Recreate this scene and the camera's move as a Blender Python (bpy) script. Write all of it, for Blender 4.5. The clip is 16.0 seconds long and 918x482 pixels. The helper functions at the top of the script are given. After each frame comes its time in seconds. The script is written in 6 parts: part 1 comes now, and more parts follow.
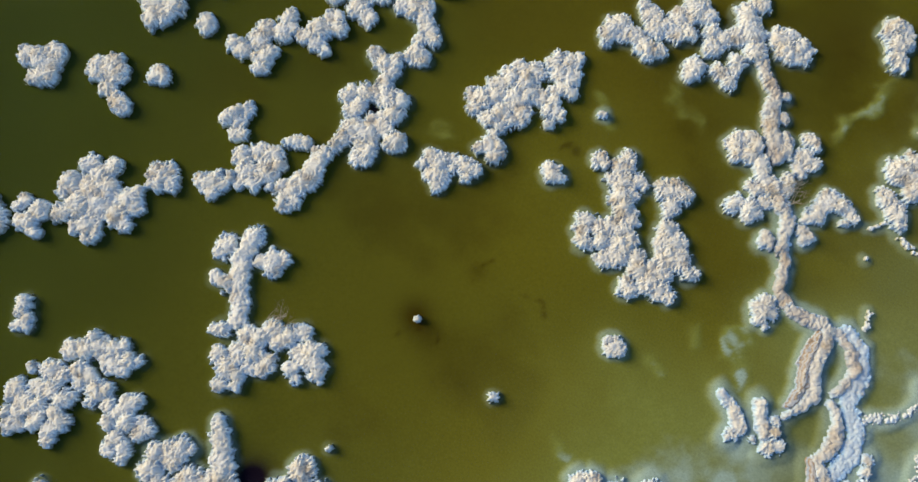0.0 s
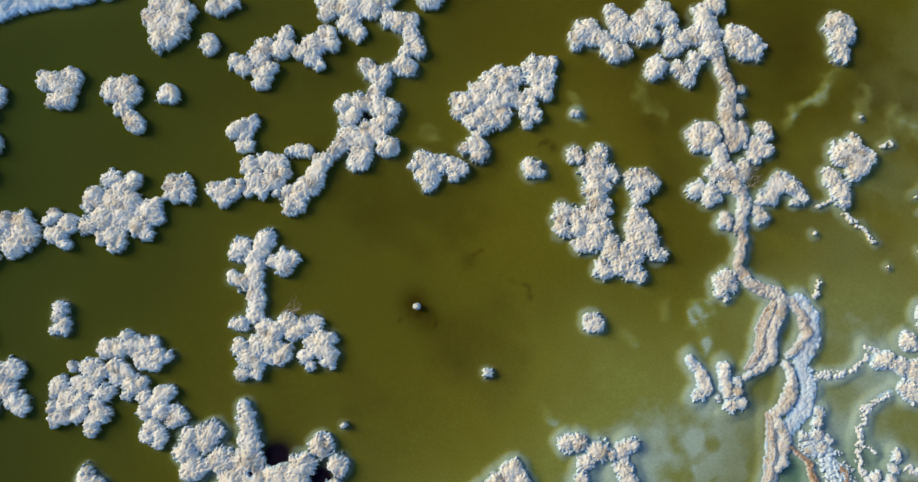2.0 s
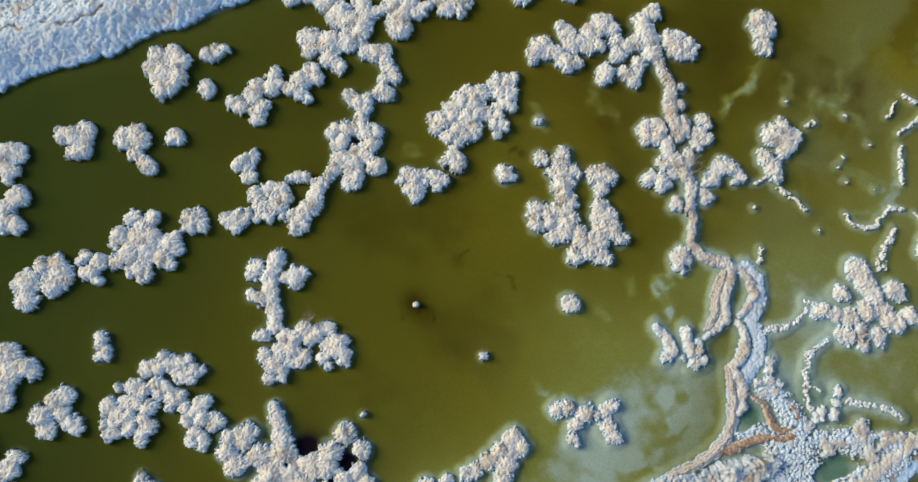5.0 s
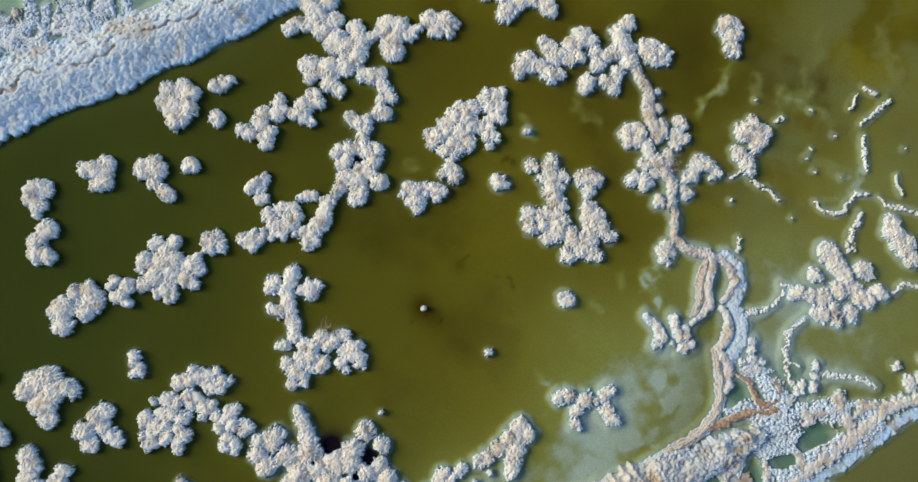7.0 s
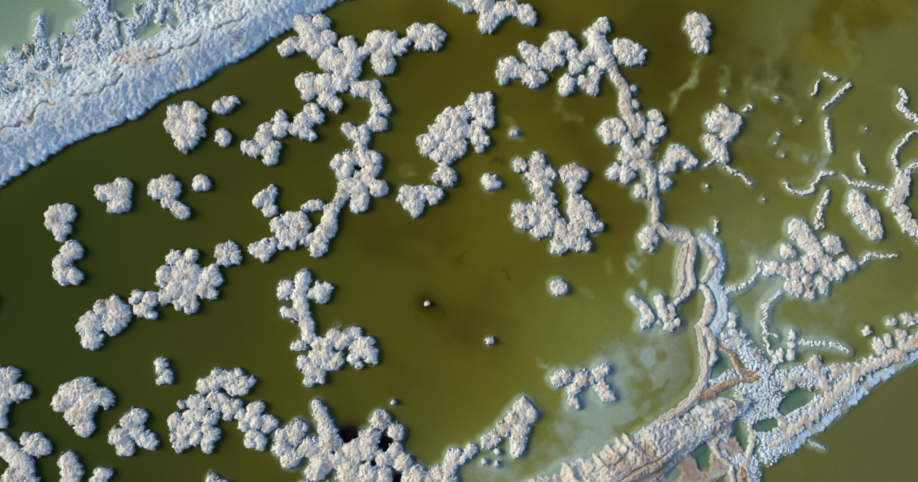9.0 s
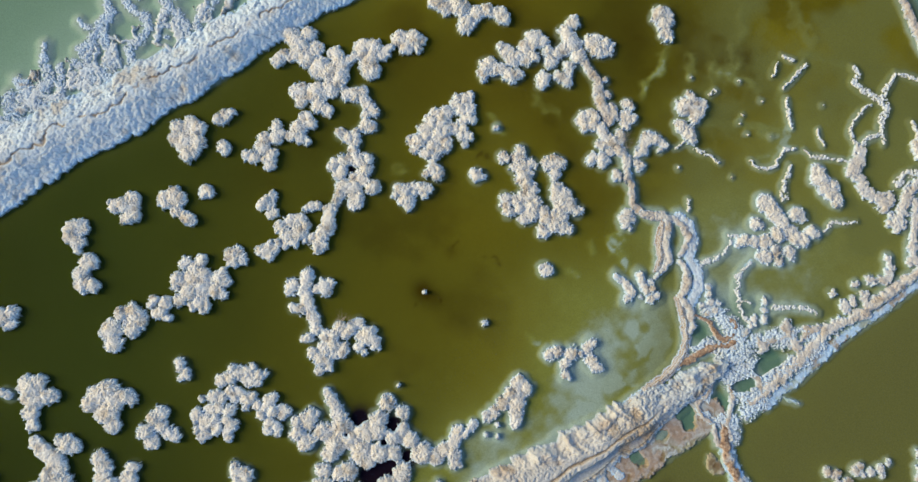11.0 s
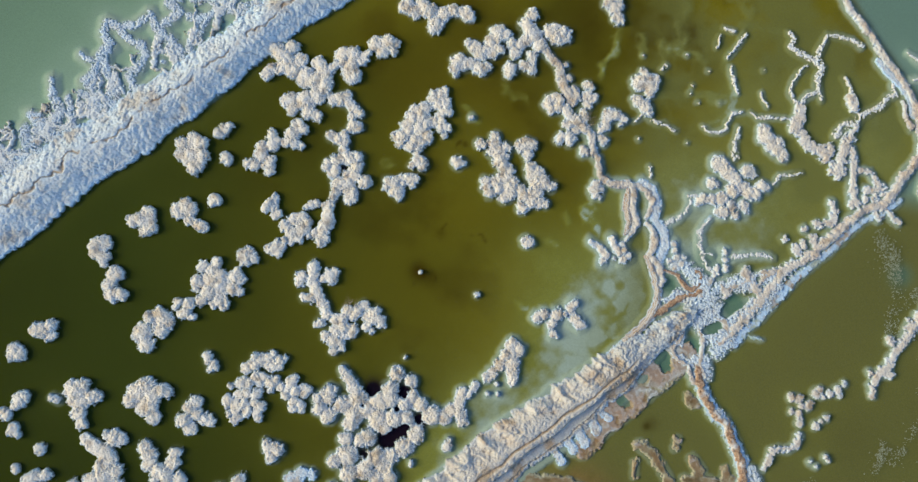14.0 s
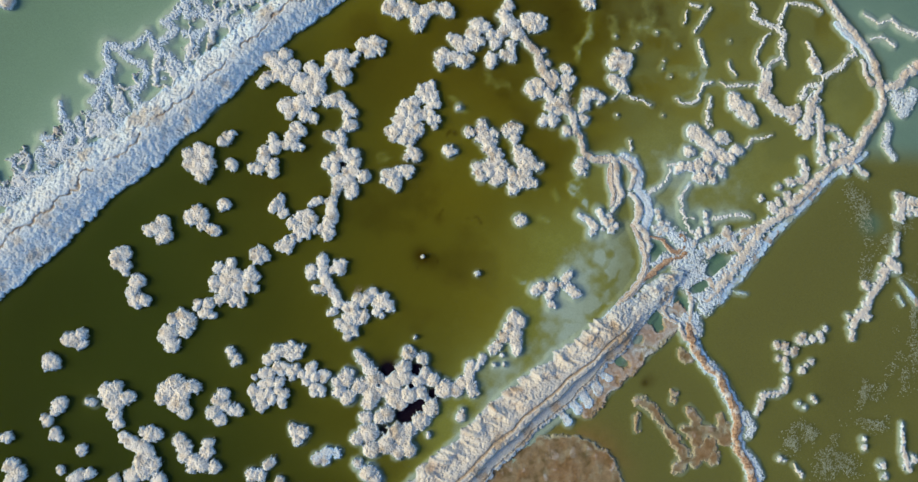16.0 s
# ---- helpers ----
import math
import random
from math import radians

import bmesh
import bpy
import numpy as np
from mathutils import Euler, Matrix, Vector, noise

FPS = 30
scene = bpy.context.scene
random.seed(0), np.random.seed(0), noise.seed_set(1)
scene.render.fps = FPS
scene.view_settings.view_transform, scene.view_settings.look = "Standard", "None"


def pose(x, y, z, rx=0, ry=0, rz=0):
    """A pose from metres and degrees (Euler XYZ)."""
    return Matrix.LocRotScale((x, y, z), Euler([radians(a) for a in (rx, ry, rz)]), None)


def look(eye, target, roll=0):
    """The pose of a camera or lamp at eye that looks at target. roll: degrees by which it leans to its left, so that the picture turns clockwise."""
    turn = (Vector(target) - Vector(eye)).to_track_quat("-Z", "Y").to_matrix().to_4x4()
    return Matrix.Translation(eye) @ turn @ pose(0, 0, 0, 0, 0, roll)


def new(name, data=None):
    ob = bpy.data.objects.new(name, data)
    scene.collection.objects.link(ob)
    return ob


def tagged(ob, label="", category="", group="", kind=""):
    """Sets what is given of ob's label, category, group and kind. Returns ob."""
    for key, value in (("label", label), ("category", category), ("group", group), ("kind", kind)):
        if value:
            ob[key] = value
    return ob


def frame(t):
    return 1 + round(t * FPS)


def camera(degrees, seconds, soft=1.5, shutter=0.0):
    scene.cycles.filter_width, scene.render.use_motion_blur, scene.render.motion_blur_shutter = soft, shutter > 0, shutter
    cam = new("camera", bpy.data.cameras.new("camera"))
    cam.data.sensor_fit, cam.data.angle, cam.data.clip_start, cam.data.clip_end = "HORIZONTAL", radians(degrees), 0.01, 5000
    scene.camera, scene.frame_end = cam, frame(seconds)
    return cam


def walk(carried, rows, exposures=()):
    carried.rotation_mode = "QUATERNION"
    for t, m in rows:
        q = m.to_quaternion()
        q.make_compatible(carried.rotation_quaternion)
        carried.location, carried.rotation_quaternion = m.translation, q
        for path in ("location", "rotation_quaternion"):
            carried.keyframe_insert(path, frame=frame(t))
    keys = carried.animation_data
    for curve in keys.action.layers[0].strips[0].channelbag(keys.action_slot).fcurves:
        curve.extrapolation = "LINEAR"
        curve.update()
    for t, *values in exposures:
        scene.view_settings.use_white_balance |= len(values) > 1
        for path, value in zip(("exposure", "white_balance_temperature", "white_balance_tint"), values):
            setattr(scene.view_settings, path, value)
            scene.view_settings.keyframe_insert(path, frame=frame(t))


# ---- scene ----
cam = camera(60.4, 16.0)
PATH = [
    (0.0, pose(2.644, -1.423, 24.844, 11.631, -0.716, 32.042)),
    (0.5, pose(2.501, -1.234, 25.635, 10.711, -0.804, 31.466)),
    (1.0, pose(2.406, -1.179, 26.365, 10.089, -0.960, 30.821)),
    (1.5, pose(2.331, -1.199, 27.055, 9.664, -1.085, 30.054)),
    (2.0, pose(2.258, -1.252, 27.734, 9.306, -1.268, 29.285)),
    (2.5, pose(2.173, -1.305, 28.424, 9.006, -1.471, 28.419)),
    (3.0, pose(2.070, -1.342, 29.087, 8.730, -1.719, 27.469)),
    (3.5, pose(1.946, -1.351, 29.713, 8.492, -1.938, 26.413)),
    (4.0, pose(1.803, -1.331, 30.367, 8.233, -2.154, 25.333)),
    (4.5, pose(1.643, -1.282, 31.017, 8.024, -2.304, 24.455)),
    (5.0, pose(1.471, -1.211, 31.665, 7.812, -2.425, 23.590)),
    (5.5, pose(1.293, -1.125, 32.312, 7.595, -2.519, 22.740)),
    (6.0, pose(1.116, -1.033, 32.960, 7.376, -2.593, 21.904)),
    (6.5, pose(0.945, -0.943, 33.608, 7.157, -2.652, 21.084)),
    (7.0, pose(0.786, -0.863, 34.250, 6.865, -2.615, 20.317)),
    (7.5, pose(0.642, -0.798, 34.912, 6.567, -2.634, 19.486)),
    (8.0, pose(0.516, -0.751, 35.542, 6.335, -2.733, 18.647)),
    (8.5, pose(0.409, -0.724, 36.178, 6.141, -2.803, 17.793)),
    (9.0, pose(0.320, -0.716, 36.818, 5.951, -2.885, 16.942)),
    (9.5, pose(0.248, -0.722, 37.465, 5.761, -2.981, 16.091)),
    (10.0, pose(0.189, -0.738, 38.119, 5.566, -3.091, 15.237)),
    (10.5, pose(0.139, -0.755, 38.781, 5.358, -3.215, 14.379)),
    (11.0, pose(0.092, -0.766, 39.494, 5.037, -3.299, 13.570)),
    (11.5, pose(0.041, -0.763, 40.216, 4.703, -3.384, 12.731)),
    (12.0, pose(-0.018, -0.739, 40.940, 4.355, -3.503, 11.899)),
    (12.5, pose(-0.091, -0.690, 41.656, 4.019, -3.658, 11.096)),
    (13.0, pose(-0.182, -0.617, 42.367, 3.707, -3.804, 10.201)),
    (13.5, pose(-0.291, -0.524, 43.107, 3.359, -3.910, 9.273)),
    (14.0, pose(-0.418, -0.424, 43.811, 2.992, -3.992, 8.222)),
    (14.5, pose(-0.557, -0.340, 44.524, 2.619, -4.093, 7.122)),
    (15.0, pose(-0.695, -0.307, 45.234, 2.282, -4.188, 6.031)),
    (15.5, pose(-0.817, -0.374, 45.969, 2.063, -4.266, 4.822)),
    (16.0, pose(-0.896, -0.606, 46.641, 2.097, -4.297, 3.595)),
]
walk(cam, PATH)

# ---- sky, sun ----
SUN_UP, SUN_FROM = 29.0, 188.0      # height above the horizon, direction it comes from (degrees from +x)
world = bpy.data.worlds.new("sky")
scene.world = world
world.use_nodes = True
wn = world.node_tree
sky = wn.nodes.new("ShaderNodeTexSky")
sky.sky_type, sky.sun_disc = "NISHITA", False
sky.ozone_density, sky.dust_density = 3.0, 0.3
sky.sun_elevation, sky.sun_rotation = radians(SUN_UP), radians(90 - SUN_FROM)
wn.links.new(sky.outputs[0], wn.nodes["Background"].inputs[0])
wn.nodes["Background"].inputs[1].default_value = 0.15
sun = new("sun", bpy.data.lights.new("sun", "SUN"))
sun.data.energy, sun.data.angle, sun.data.color = 2.75, radians(34), (1.0, 0.80, 0.43)
u, a = radians(SUN_UP), radians(SUN_FROM)
sun.matrix_world = look((math.cos(a) * math.cos(u) * 60, math.sin(a) * math.cos(u) * 60, math.sin(u) * 60), (0, 0, 0))
scene.view_settings.exposure = 0.36


# ---- noise on arrays ----
def smooth(lo, hi, v):
    k = np.clip((v - lo) / (hi - lo), 0, 1)
    return k * k * (3 - 2 * k)


def hashed(i, j, seed):
    v = np.sin(i * 127.1 + j * 311.7 + seed * 74.7) * 43758.5453
    return v - np.floor(v)


def cloud(X, Y, size, seed, octaves=3):
    """Soft noise from 0 to 1, size in metres."""
    out, amp, total = 0.0, 1.0, 0.0
    for k in range(octaves):
        x, y = X / size * 2 ** k + 17.3 * k, Y / size * 2 ** k - 9.1 * k
        i, j = np.floor(x), np.floor(y)
        p, q = x - i, y - j
        p, q = p * p * (3 - 2 * p), q * q * (3 - 2 * q)
        low = hashed(i, j, seed) * (1 - p) + hashed(i + 1, j, seed) * p
        high = hashed(i, j + 1, seed) * (1 - p) + hashed(i + 1, j + 1, seed) * p
        out = out + amp * (low * (1 - q) + high * q)
        total += amp
        amp *= 0.5
    return out / total


def knobs(X, Y, size, seed):
    """Rounded nodules about size metres apart: 1 on their tops, 0 between them."""
    x, y = X / size, Y / size
    i, j = np.floor(x), np.floor(y)
    best = np.full(X.shape, 9.0)
    for di in (-1, 0, 1):
        for dj in (-1, 0, 1):
            p, q = i + di, j + dj
            best = np.minimum(best, (p + hashed(p, q, seed) - x) ** 2 + (q + hashed(p, q, seed + 5) - y) ** 2)
    return np.clip(1 - best, 0, 1)


# ---- materials ----
def material(name, rough=0.8):
    m = bpy.data.materials.new(name)
    m.use_nodes = True
    nt = m.node_tree
    b = nt.nodes["Principled BSDF"]
    b.inputs["Roughness"].default_value = rough
    return m, nt, b


def noise_node(nt, scale, detail=4):
    n = nt.nodes.new("ShaderNodeTexNoise")
    n.inputs["Scale"].default_value, n.inputs["Detail"].default_value = scale, detail
    g = nt.nodes.new("ShaderNodeNewGeometry")
    nt.links.new(g.outputs["Position"], n.inputs["Vector"])
    return n.outputs["Fac"]


def ramp(nt, fac, stops):
    r = nt.nodes.new("ShaderNodeValToRGB")
    for k, (at, c) in enumerate(stops):
        e = r.color_ramp.elements[k] if k < 2 else r.color_ramp.elements.new(at)
        e.position, e.color = at, (*c, 1)
    nt.links.new(fac, r.inputs[0])
    return r.outputs[0]


def mix(nt, fac, a, b, mode="MIX"):
    n = nt.nodes.new("ShaderNodeMix")
    n.data_type, n.blend_type = "RGBA", mode
    for k, v in ((0, fac), (6, a), (7, b)):
        if isinstance(v, bpy.types.NodeSocket):
            nt.links.new(v, n.inputs[k])
        else:
            n.inputs[k].default_value = v if k == 0 else (*v, 1)
    return n.outputs[2]


def attribute(nt, name, out="Fac"):
    n = nt.nodes.new("ShaderNodeAttribute")
    n.attribute_name = name
    return n.outputs[out]


def bump(nt, b, height, strength, distance):
    n = nt.nodes.new("ShaderNodeBump")
    n.inputs["Strength"].default_value, n.inputs["Distance"].default_value = strength, distance
    nt.links.new(height, n.inputs["Height"])
    nt.links.new(n.outputs[0], b.inputs["Normal"])


def salt_material():
    m, nt, b = material("salt", 0.75)
    base = ramp(nt, noise_node(nt, 2.2, 5), [(0.25, (0.72, 0.63, 0.49)), (0.5, (0.80, 0.75, 0.65)), (0.8, (0.82, 0.80, 0.75))])
    grain = ramp(nt, noise_node(nt, 38, 4), [(0.30, (0.86, 0.84, 0.81)), (0.6, (1, 1, 1))])
    c = mix(nt, 1.0, base, grain, "MULTIPLY")
    # Pale blue of brine-soaked salt, also painted in for sky-lit shade.
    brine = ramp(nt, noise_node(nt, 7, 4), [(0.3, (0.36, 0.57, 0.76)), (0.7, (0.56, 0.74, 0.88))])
    c = mix(nt, attribute(nt, "wet_shade"), c, brine)
    grit = ramp(nt, noise_node(nt, 14, 4), [(0.3, (0.26, 0.19, 0.12)), (0.7, (0.50, 0.40, 0.28))])
    c = mix(nt, attribute(nt, "dirt"), c, grit)
    rust = ramp(nt, noise_node(nt, 9, 4), [(0.34, (0.15, 0.075, 0.035)), (0.5, (0.34, 0.20, 0.105)), (0.7, (0.54, 0.40, 0.27))])
    c = mix(nt, attribute(nt, "rust"), c, rust)
    nt.links.new(c, b.inputs["Base Color"])
    vor = nt.nodes.new("ShaderNodeTexVoronoi")
    vor.inputs["Scale"].default_value = 24
    g = nt.nodes.new("ShaderNodeNewGeometry")
    nt.links.new(g.outputs["Position"], vor.inputs["Vector"])
    rise = nt.nodes.new("ShaderNodeMath")
    rise.operation = "SUBTRACT"
    nt.links.new(noise_node(nt, 40, 5), rise.inputs[0])
    nt.links.new(vor.outputs["Distance"], rise.inputs[1])
    bump(nt, b, rise.outputs[0], 0.25, 0.02)
    return m


def mud_material():
    m, nt, b = material("salty_mud", 0.7)
    c = ramp(nt, noise_node(nt, 1.6, 5), [(0.32, (0.16, 0.13, 0.07)), (0.48, (0.29, 0.225, 0.155)), (0.7, (0.40, 0.34, 0.27))])
    rim = ramp(nt, noise_node(nt, 10, 4), [(0.3, (0.40, 0.41, 0.36)), (0.7, (0.56, 0.60, 0.58))])
    c = mix(nt, attribute(nt, "rim"), c, rim)
    rust = ramp(nt, noise_node(nt, 6, 4), [(0.3, (0.22, 0.085, 0.028)), (0.7, (0.45, 0.24, 0.10))])
    c = mix(nt, attribute(nt, "rust"), c, rust)
    nt.links.new(c, b.inputs["Base Color"])
    bump(nt, b, noise_node(nt, 18, 5), 0.4, 0.02)
    return m


def bed_material():
    m, nt, b = material("lake_bed", 0.9)
    b.inputs["Specular IOR Level"].default_value = 0.0
    grain = ramp(nt, noise_node(nt, 16, 5), [(0.3, (0.86, 0.86, 0.84)), (0.7, (1.08, 1.08, 1.08))])
    c = mix(nt, 1.0, attribute(nt, "tint", "Color"), grain, "MULTIPLY")
    nt.links.new(c, b.inputs["Base Color"])
    return m


def water_material():
    m = bpy.data.materials.new("brine")
    m.use_nodes = True
    nt = m.node_tree
    nt.nodes.clear()
    out, mx = nt.nodes.new("ShaderNodeOutputMaterial"), nt.nodes.new("ShaderNodeMixShader")
    clear, gloss, fr = nt.nodes.new("ShaderNodeBsdfTransparent"), nt.nodes.new("ShaderNodeBsdfGlossy"), nt.nodes.new("ShaderNodeFresnel")
    clear.inputs[0].default_value = (0.93, 0.95, 0.90, 1)
    gloss.inputs["Color"].default_value = (0.15, 0.15, 0.15, 1)
    gloss.inputs["Roughness"].default_value = 0.08
    fr.inputs["IOR"].default_value = 1.33
    for a, b in ((fr.outputs[0], mx.inputs[0]), (clear.outputs[0], mx.inputs[1]), (gloss.outputs[0], mx.inputs[2]), (mx.outputs[0], out.inputs[0])):
        nt.links.new(a, b)
    return m


def wood_material():
    m, nt, b = material("dead_wood", 0.9)
    nt.links.new(ramp(nt, noise_node(nt, 20), [(0.3, (0.20, 0.16, 0.11)), (0.7, (0.42, 0.37, 0.30))]), b.inputs["Base Color"])
    return m


def silt_material():
    m, nt, b = material("pale_silt", 0.9)
    nt.links.new(ramp(nt, noise_node(nt, 5), [(0.3, (0.30, 0.37, 0.31)), (0.7, (0.46, 0.55, 0.53))]), b.inputs["Base Color"])
    return m


SILT = silt_material()
SALT, MUD, BED, WATER, WOOD = salt_material(), mud_material(), bed_material(), water_material(), wood_material()


# ---- meshes ----
def sheet(name, X, Y, Z, keep, mat, values=None):
    """A mesh of the kept cells of a grid; values: float attributes on its corners."""
    n, m = X.shape
    idx = np.arange(n * m).reshape(n, m)
    quads = np.stack([idx[:-1, :-1], idx[:-1, 1:], idx[1:, 1:], idx[1:, :-1]], -1)[keep]
    used, inv = np.unique(quads, return_inverse=True)
    me = bpy.data.meshes.new(name)
    me.vertices.add(len(used))
    me.vertices.foreach_set("co", np.stack([X.ravel()[used], Y.ravel()[used], Z.ravel()[used]], -1).ravel())
    k = len(quads)
    me.loops.add(4 * k)
    me.loops.foreach_set("vertex_index", inv.ravel().astype(np.int32))
    me.polygons.add(k)
    me.polygons.foreach_set("loop_start", np.arange(0, 4 * k, 4, dtype=np.int32))
    me.polygons.foreach_set("use_smooth", np.ones(k, dtype=bool))
    for key, v in (values or {}).items():
        if v.ndim == 3:
            at = me.attributes.new(key, "FLOAT_COLOR", "POINT")
            at.data.foreach_set("color", np.concatenate([v.reshape(-1, 3)[used], np.ones((len(used), 1))], 1).ravel())
        else:
            me.attributes.new(key, "FLOAT", "POINT").data.foreach_set("value", v.ravel()[used])
    me.update(calc_edges=True)
    me.validate()
    me.materials.append(mat)
    return me


def reach(chain, X, Y):
    """How far inside a chain of round lobes each place lies (negative outside), and the lobe's radius there."""
    best, rad = np.full(X.shape, -99.0), np.full(X.shape, 0.1)
    pairs = list(zip(chain, chain[1:])) or [(chain[0], chain[0])]
    for (ax, ay, ar), (bx, by, br) in pairs:
        dx, dy = bx - ax, by - ay
        k = np.clip(((X - ax) * dx + (Y - ay) * dy) / (dx * dx + dy * dy + 1e-9), 0, 1)
        r = ar + (br - ar) * k
        f = r - np.hypot(X - ax - k * dx, Y - ay - k * dy)
        new_best = f > best
        best, rad = np.where(new_best, f, best), np.where(new_best, r, rad)
    return best, rad


STEP = 0.026
halos = []          # (chains, strength) of the pale salt round each thing, for the bed
STYLE = {           # height = base + gain * radius; nodule size and height; dirt; rust
    "c": (0.10, 0.30, 0.10, 0.05, 0.20, 0.0), "g": (0.06, 0.22, 0.10, 0.05, 0.7, 0.10),
    "r": (0.10, 0.26, 0.095, 0.05, 0.15, 0.17), "n": (0.07, 0.28, 0.095, 0.05, 0.15, 0.08), "t": (0.02, 0.0, 0.30, 0.006, 0.3, 0.14),
    "w": (0.03, 0.08, 0.10, 0.05, 0.25, 0.06), "d": (-0.03, 0.0, 0.14, 0.03, 0.35, 0.03), "s": (0.06, 0.30, 0.08, 0.02, 0.05, 0.0),
    "m": (0.07, 0.45, 0.11, 0.04, 0.35, 0.36), "b": (-0.035, 0.0, 0.20, 0.010, 0.0, 0.12),
    "a": (-0.02, 0.0, 0.24, 0.02, 0.0, 0.2), "l": (0.045, 0.24, 0.085, 0.045, 0.12, 0.05),
}
PART = {"n": "ridge_section", "c": "salt_lobe", "g": "salt_lobe", "r": "ridge_section", "t": "terrace_section", "w": "shelf_section", "d": "shelf_section", "s": "salt_bead",
        "m": "ridge_section", "b": "mud_lobe", "a": "apron_section", "l": "ridge_section"}
serial = 0


def spots_of(X, Y, seed):
    return cloud(X, Y, 0.6, seed + 40, 4)


def salt(name, label, style, halo, chains, holes=()):
    """A salt growth of round lobes and chains of lobes, cut into one part a lobe; holes go down to the water."""
    global serial
    serial += 1
    base, gain, nod, high, grit, rusty = STYLE[style]
    pts = [p for c in chains for p in c]
    x0, x1 = min(p[0] - p[2] for p in pts) - 0.2, max(p[0] + p[2] for p in pts) + 0.2
    y0, y1 = min(p[1] - p[2] for p in pts) - 0.2, max(p[1] + p[2] for p in pts) + 0.2
    grid = 0.021 if style in "sl" else STEP
    X, Y = np.meshgrid(np.arange(x0, x1, grid), np.arange(y0, y1, grid))
    seed = serial * 1.37
    sway = {"s": 0.25, "n": 0.22, "l": 0.30, "b": 0.5, "a": 0.5}.get(style, 0.20)
    wx = X + sway * (cloud(X, Y, 0.45, 3) - 0.5) + 0.08 * (cloud(X, Y, 0.10, 5, 2) - 0.5)
    wy = Y + sway * (cloud(X, Y, 0.45, 8) - 0.5) + 0.08 * (cloud(X, Y, 0.10, 9, 2) - 0.5)
    k0, k1, k2 = knobs(wx, wy, nod * 2.6, 4), knobs(wx, wy, nod, 1), knobs(X, Y, nod * 0.6, 2)
    fuzz = cloud(X, Y, 0.17, 12, 4)
    bristle = 1 - np.abs(2 * cloud(wx, wy, 0.12, 15, 2) - 1)
    top, edge, owner = np.full(X.shape, -9.0), np.full(X.shape, -9.0), np.zeros(X.shape, int)
    rough = min(0.12, 0.36 * sorted(p[2] for p in pts)[len(pts) // 2]) if style not in "ba" else 0.11
    thin = {"s": 0.6, "l": 0.6, "n": 0.8, "r": 0.45, "m": 0.45}.get(style, 0.0) * (cloud(X, Y, 0.28, 21, 2) - 0.5)
    bead = knobs(wx, wy, 0.20, 14)
    grains = 0.6 * knobs(wx, wy, 0.15, 16) + 0.4 * knobs(X, Y, 0.085, 18)
    for n, chain in enumerate(chains):
        f, r = reach(chain, wx, wy)
        apart = np.clip(1 - f / r, 0, 3)
        if style == "n":
            f = f + 1.4 * np.minimum(r, 0.2) * (bead - 0.66)
        f = f + rough * (0.3 * k0 + 0.5 * k1 + 0.8 * k2 - 0.95 + 1.9 * (fuzz - 0.5)) + 1.6 * thin * np.minimum(r, 0.25)
        teeth = 0.0
        if len(chain) == 1 and style in "cg":
            teeth = np.sin(int(6.28 * chain[0][2] / 0.15 + 3) * np.arctan2(wy - chain[0][1], wx - chain[0][0]) + serial + n + 7 * fuzz)
            f = f + 0.024 * teeth
        if style in "sl":
            f = 0.10 * (grains - (0.58 if style == "s" else 0.46) - 0.26 * apart ** 1.6)
        tall = (base + gain * np.minimum(r, 0.5)) * (0.60 + 0.35 * hashed(n, serial, 2))
        q = np.clip(f / (0.05 if style in "sl" else r), -1, 1)
        tall = tall * (1 + 0.15 * teeth * (1 - np.abs(q)))
        h = np.where(f > 0, tall * (0.12 + 0.88 * np.clip(1 - (1 - np.clip(q * 1.05, 0, 1)) ** 1.9, 0, 1)), f)
        owner = np.where(h > top, n, owner)
        gap = np.clip(0.5 + (h - top) / 0.07, 0, 1)
        top = np.where(np.maximum(h, top) > 0, top * (1 - gap) + h * gap + 0.03 * gap * (1 - gap), np.maximum(h, top))
        edge = np.maximum(edge, f)
    for hole in holes:
        f, r = reach(hole, wx, wy)
        edge = np.minimum(edge, -f)
    inner = smooth(0, 0.07, edge)
    Z = top
    if style == "t":
        steps = (0.03 + 0.48 * np.maximum(edge, 0)) / 0.05 + 0.6 * cloud(X, Y, 0.8, 4)
        Z = 0.05 * (np.floor(steps) + smooth(0.55, 1.0, steps - np.floor(steps)))
    if style in "bad":
        Z = base + 0.03 * cloud(X, Y, 0.5, seed) - 0.06 * (1 - smooth(0.0, 0.14, edge))
    Z = Z + inner * 0.8 * high * (1.0 * (k0 - 0.5) + 1.2 * (k1 - 0.4) + 0.4 * (k2 - 0.4) + 0.7 * (fuzz - 0.5) + 0.2 * (bristle - 0.5)) + inner * (0.16 if style in "cgr" else 0.03) * (cloud(X, Y, 0.5, seed) - 0.5)
    Z = np.where(edge > 0, np.maximum(Z, -0.13 if style in "bad" else 0.015), -0.15 if style in "bad" else -0.2)
    spots = cloud(X, Y, 0.45, seed + 2, 4)
    dirt = np.clip(grit * 2.6 * smooth(0.58, 0.78, spots) * inner + 0.2 * grit * (1 - k1) * inner, 0, 0.9)
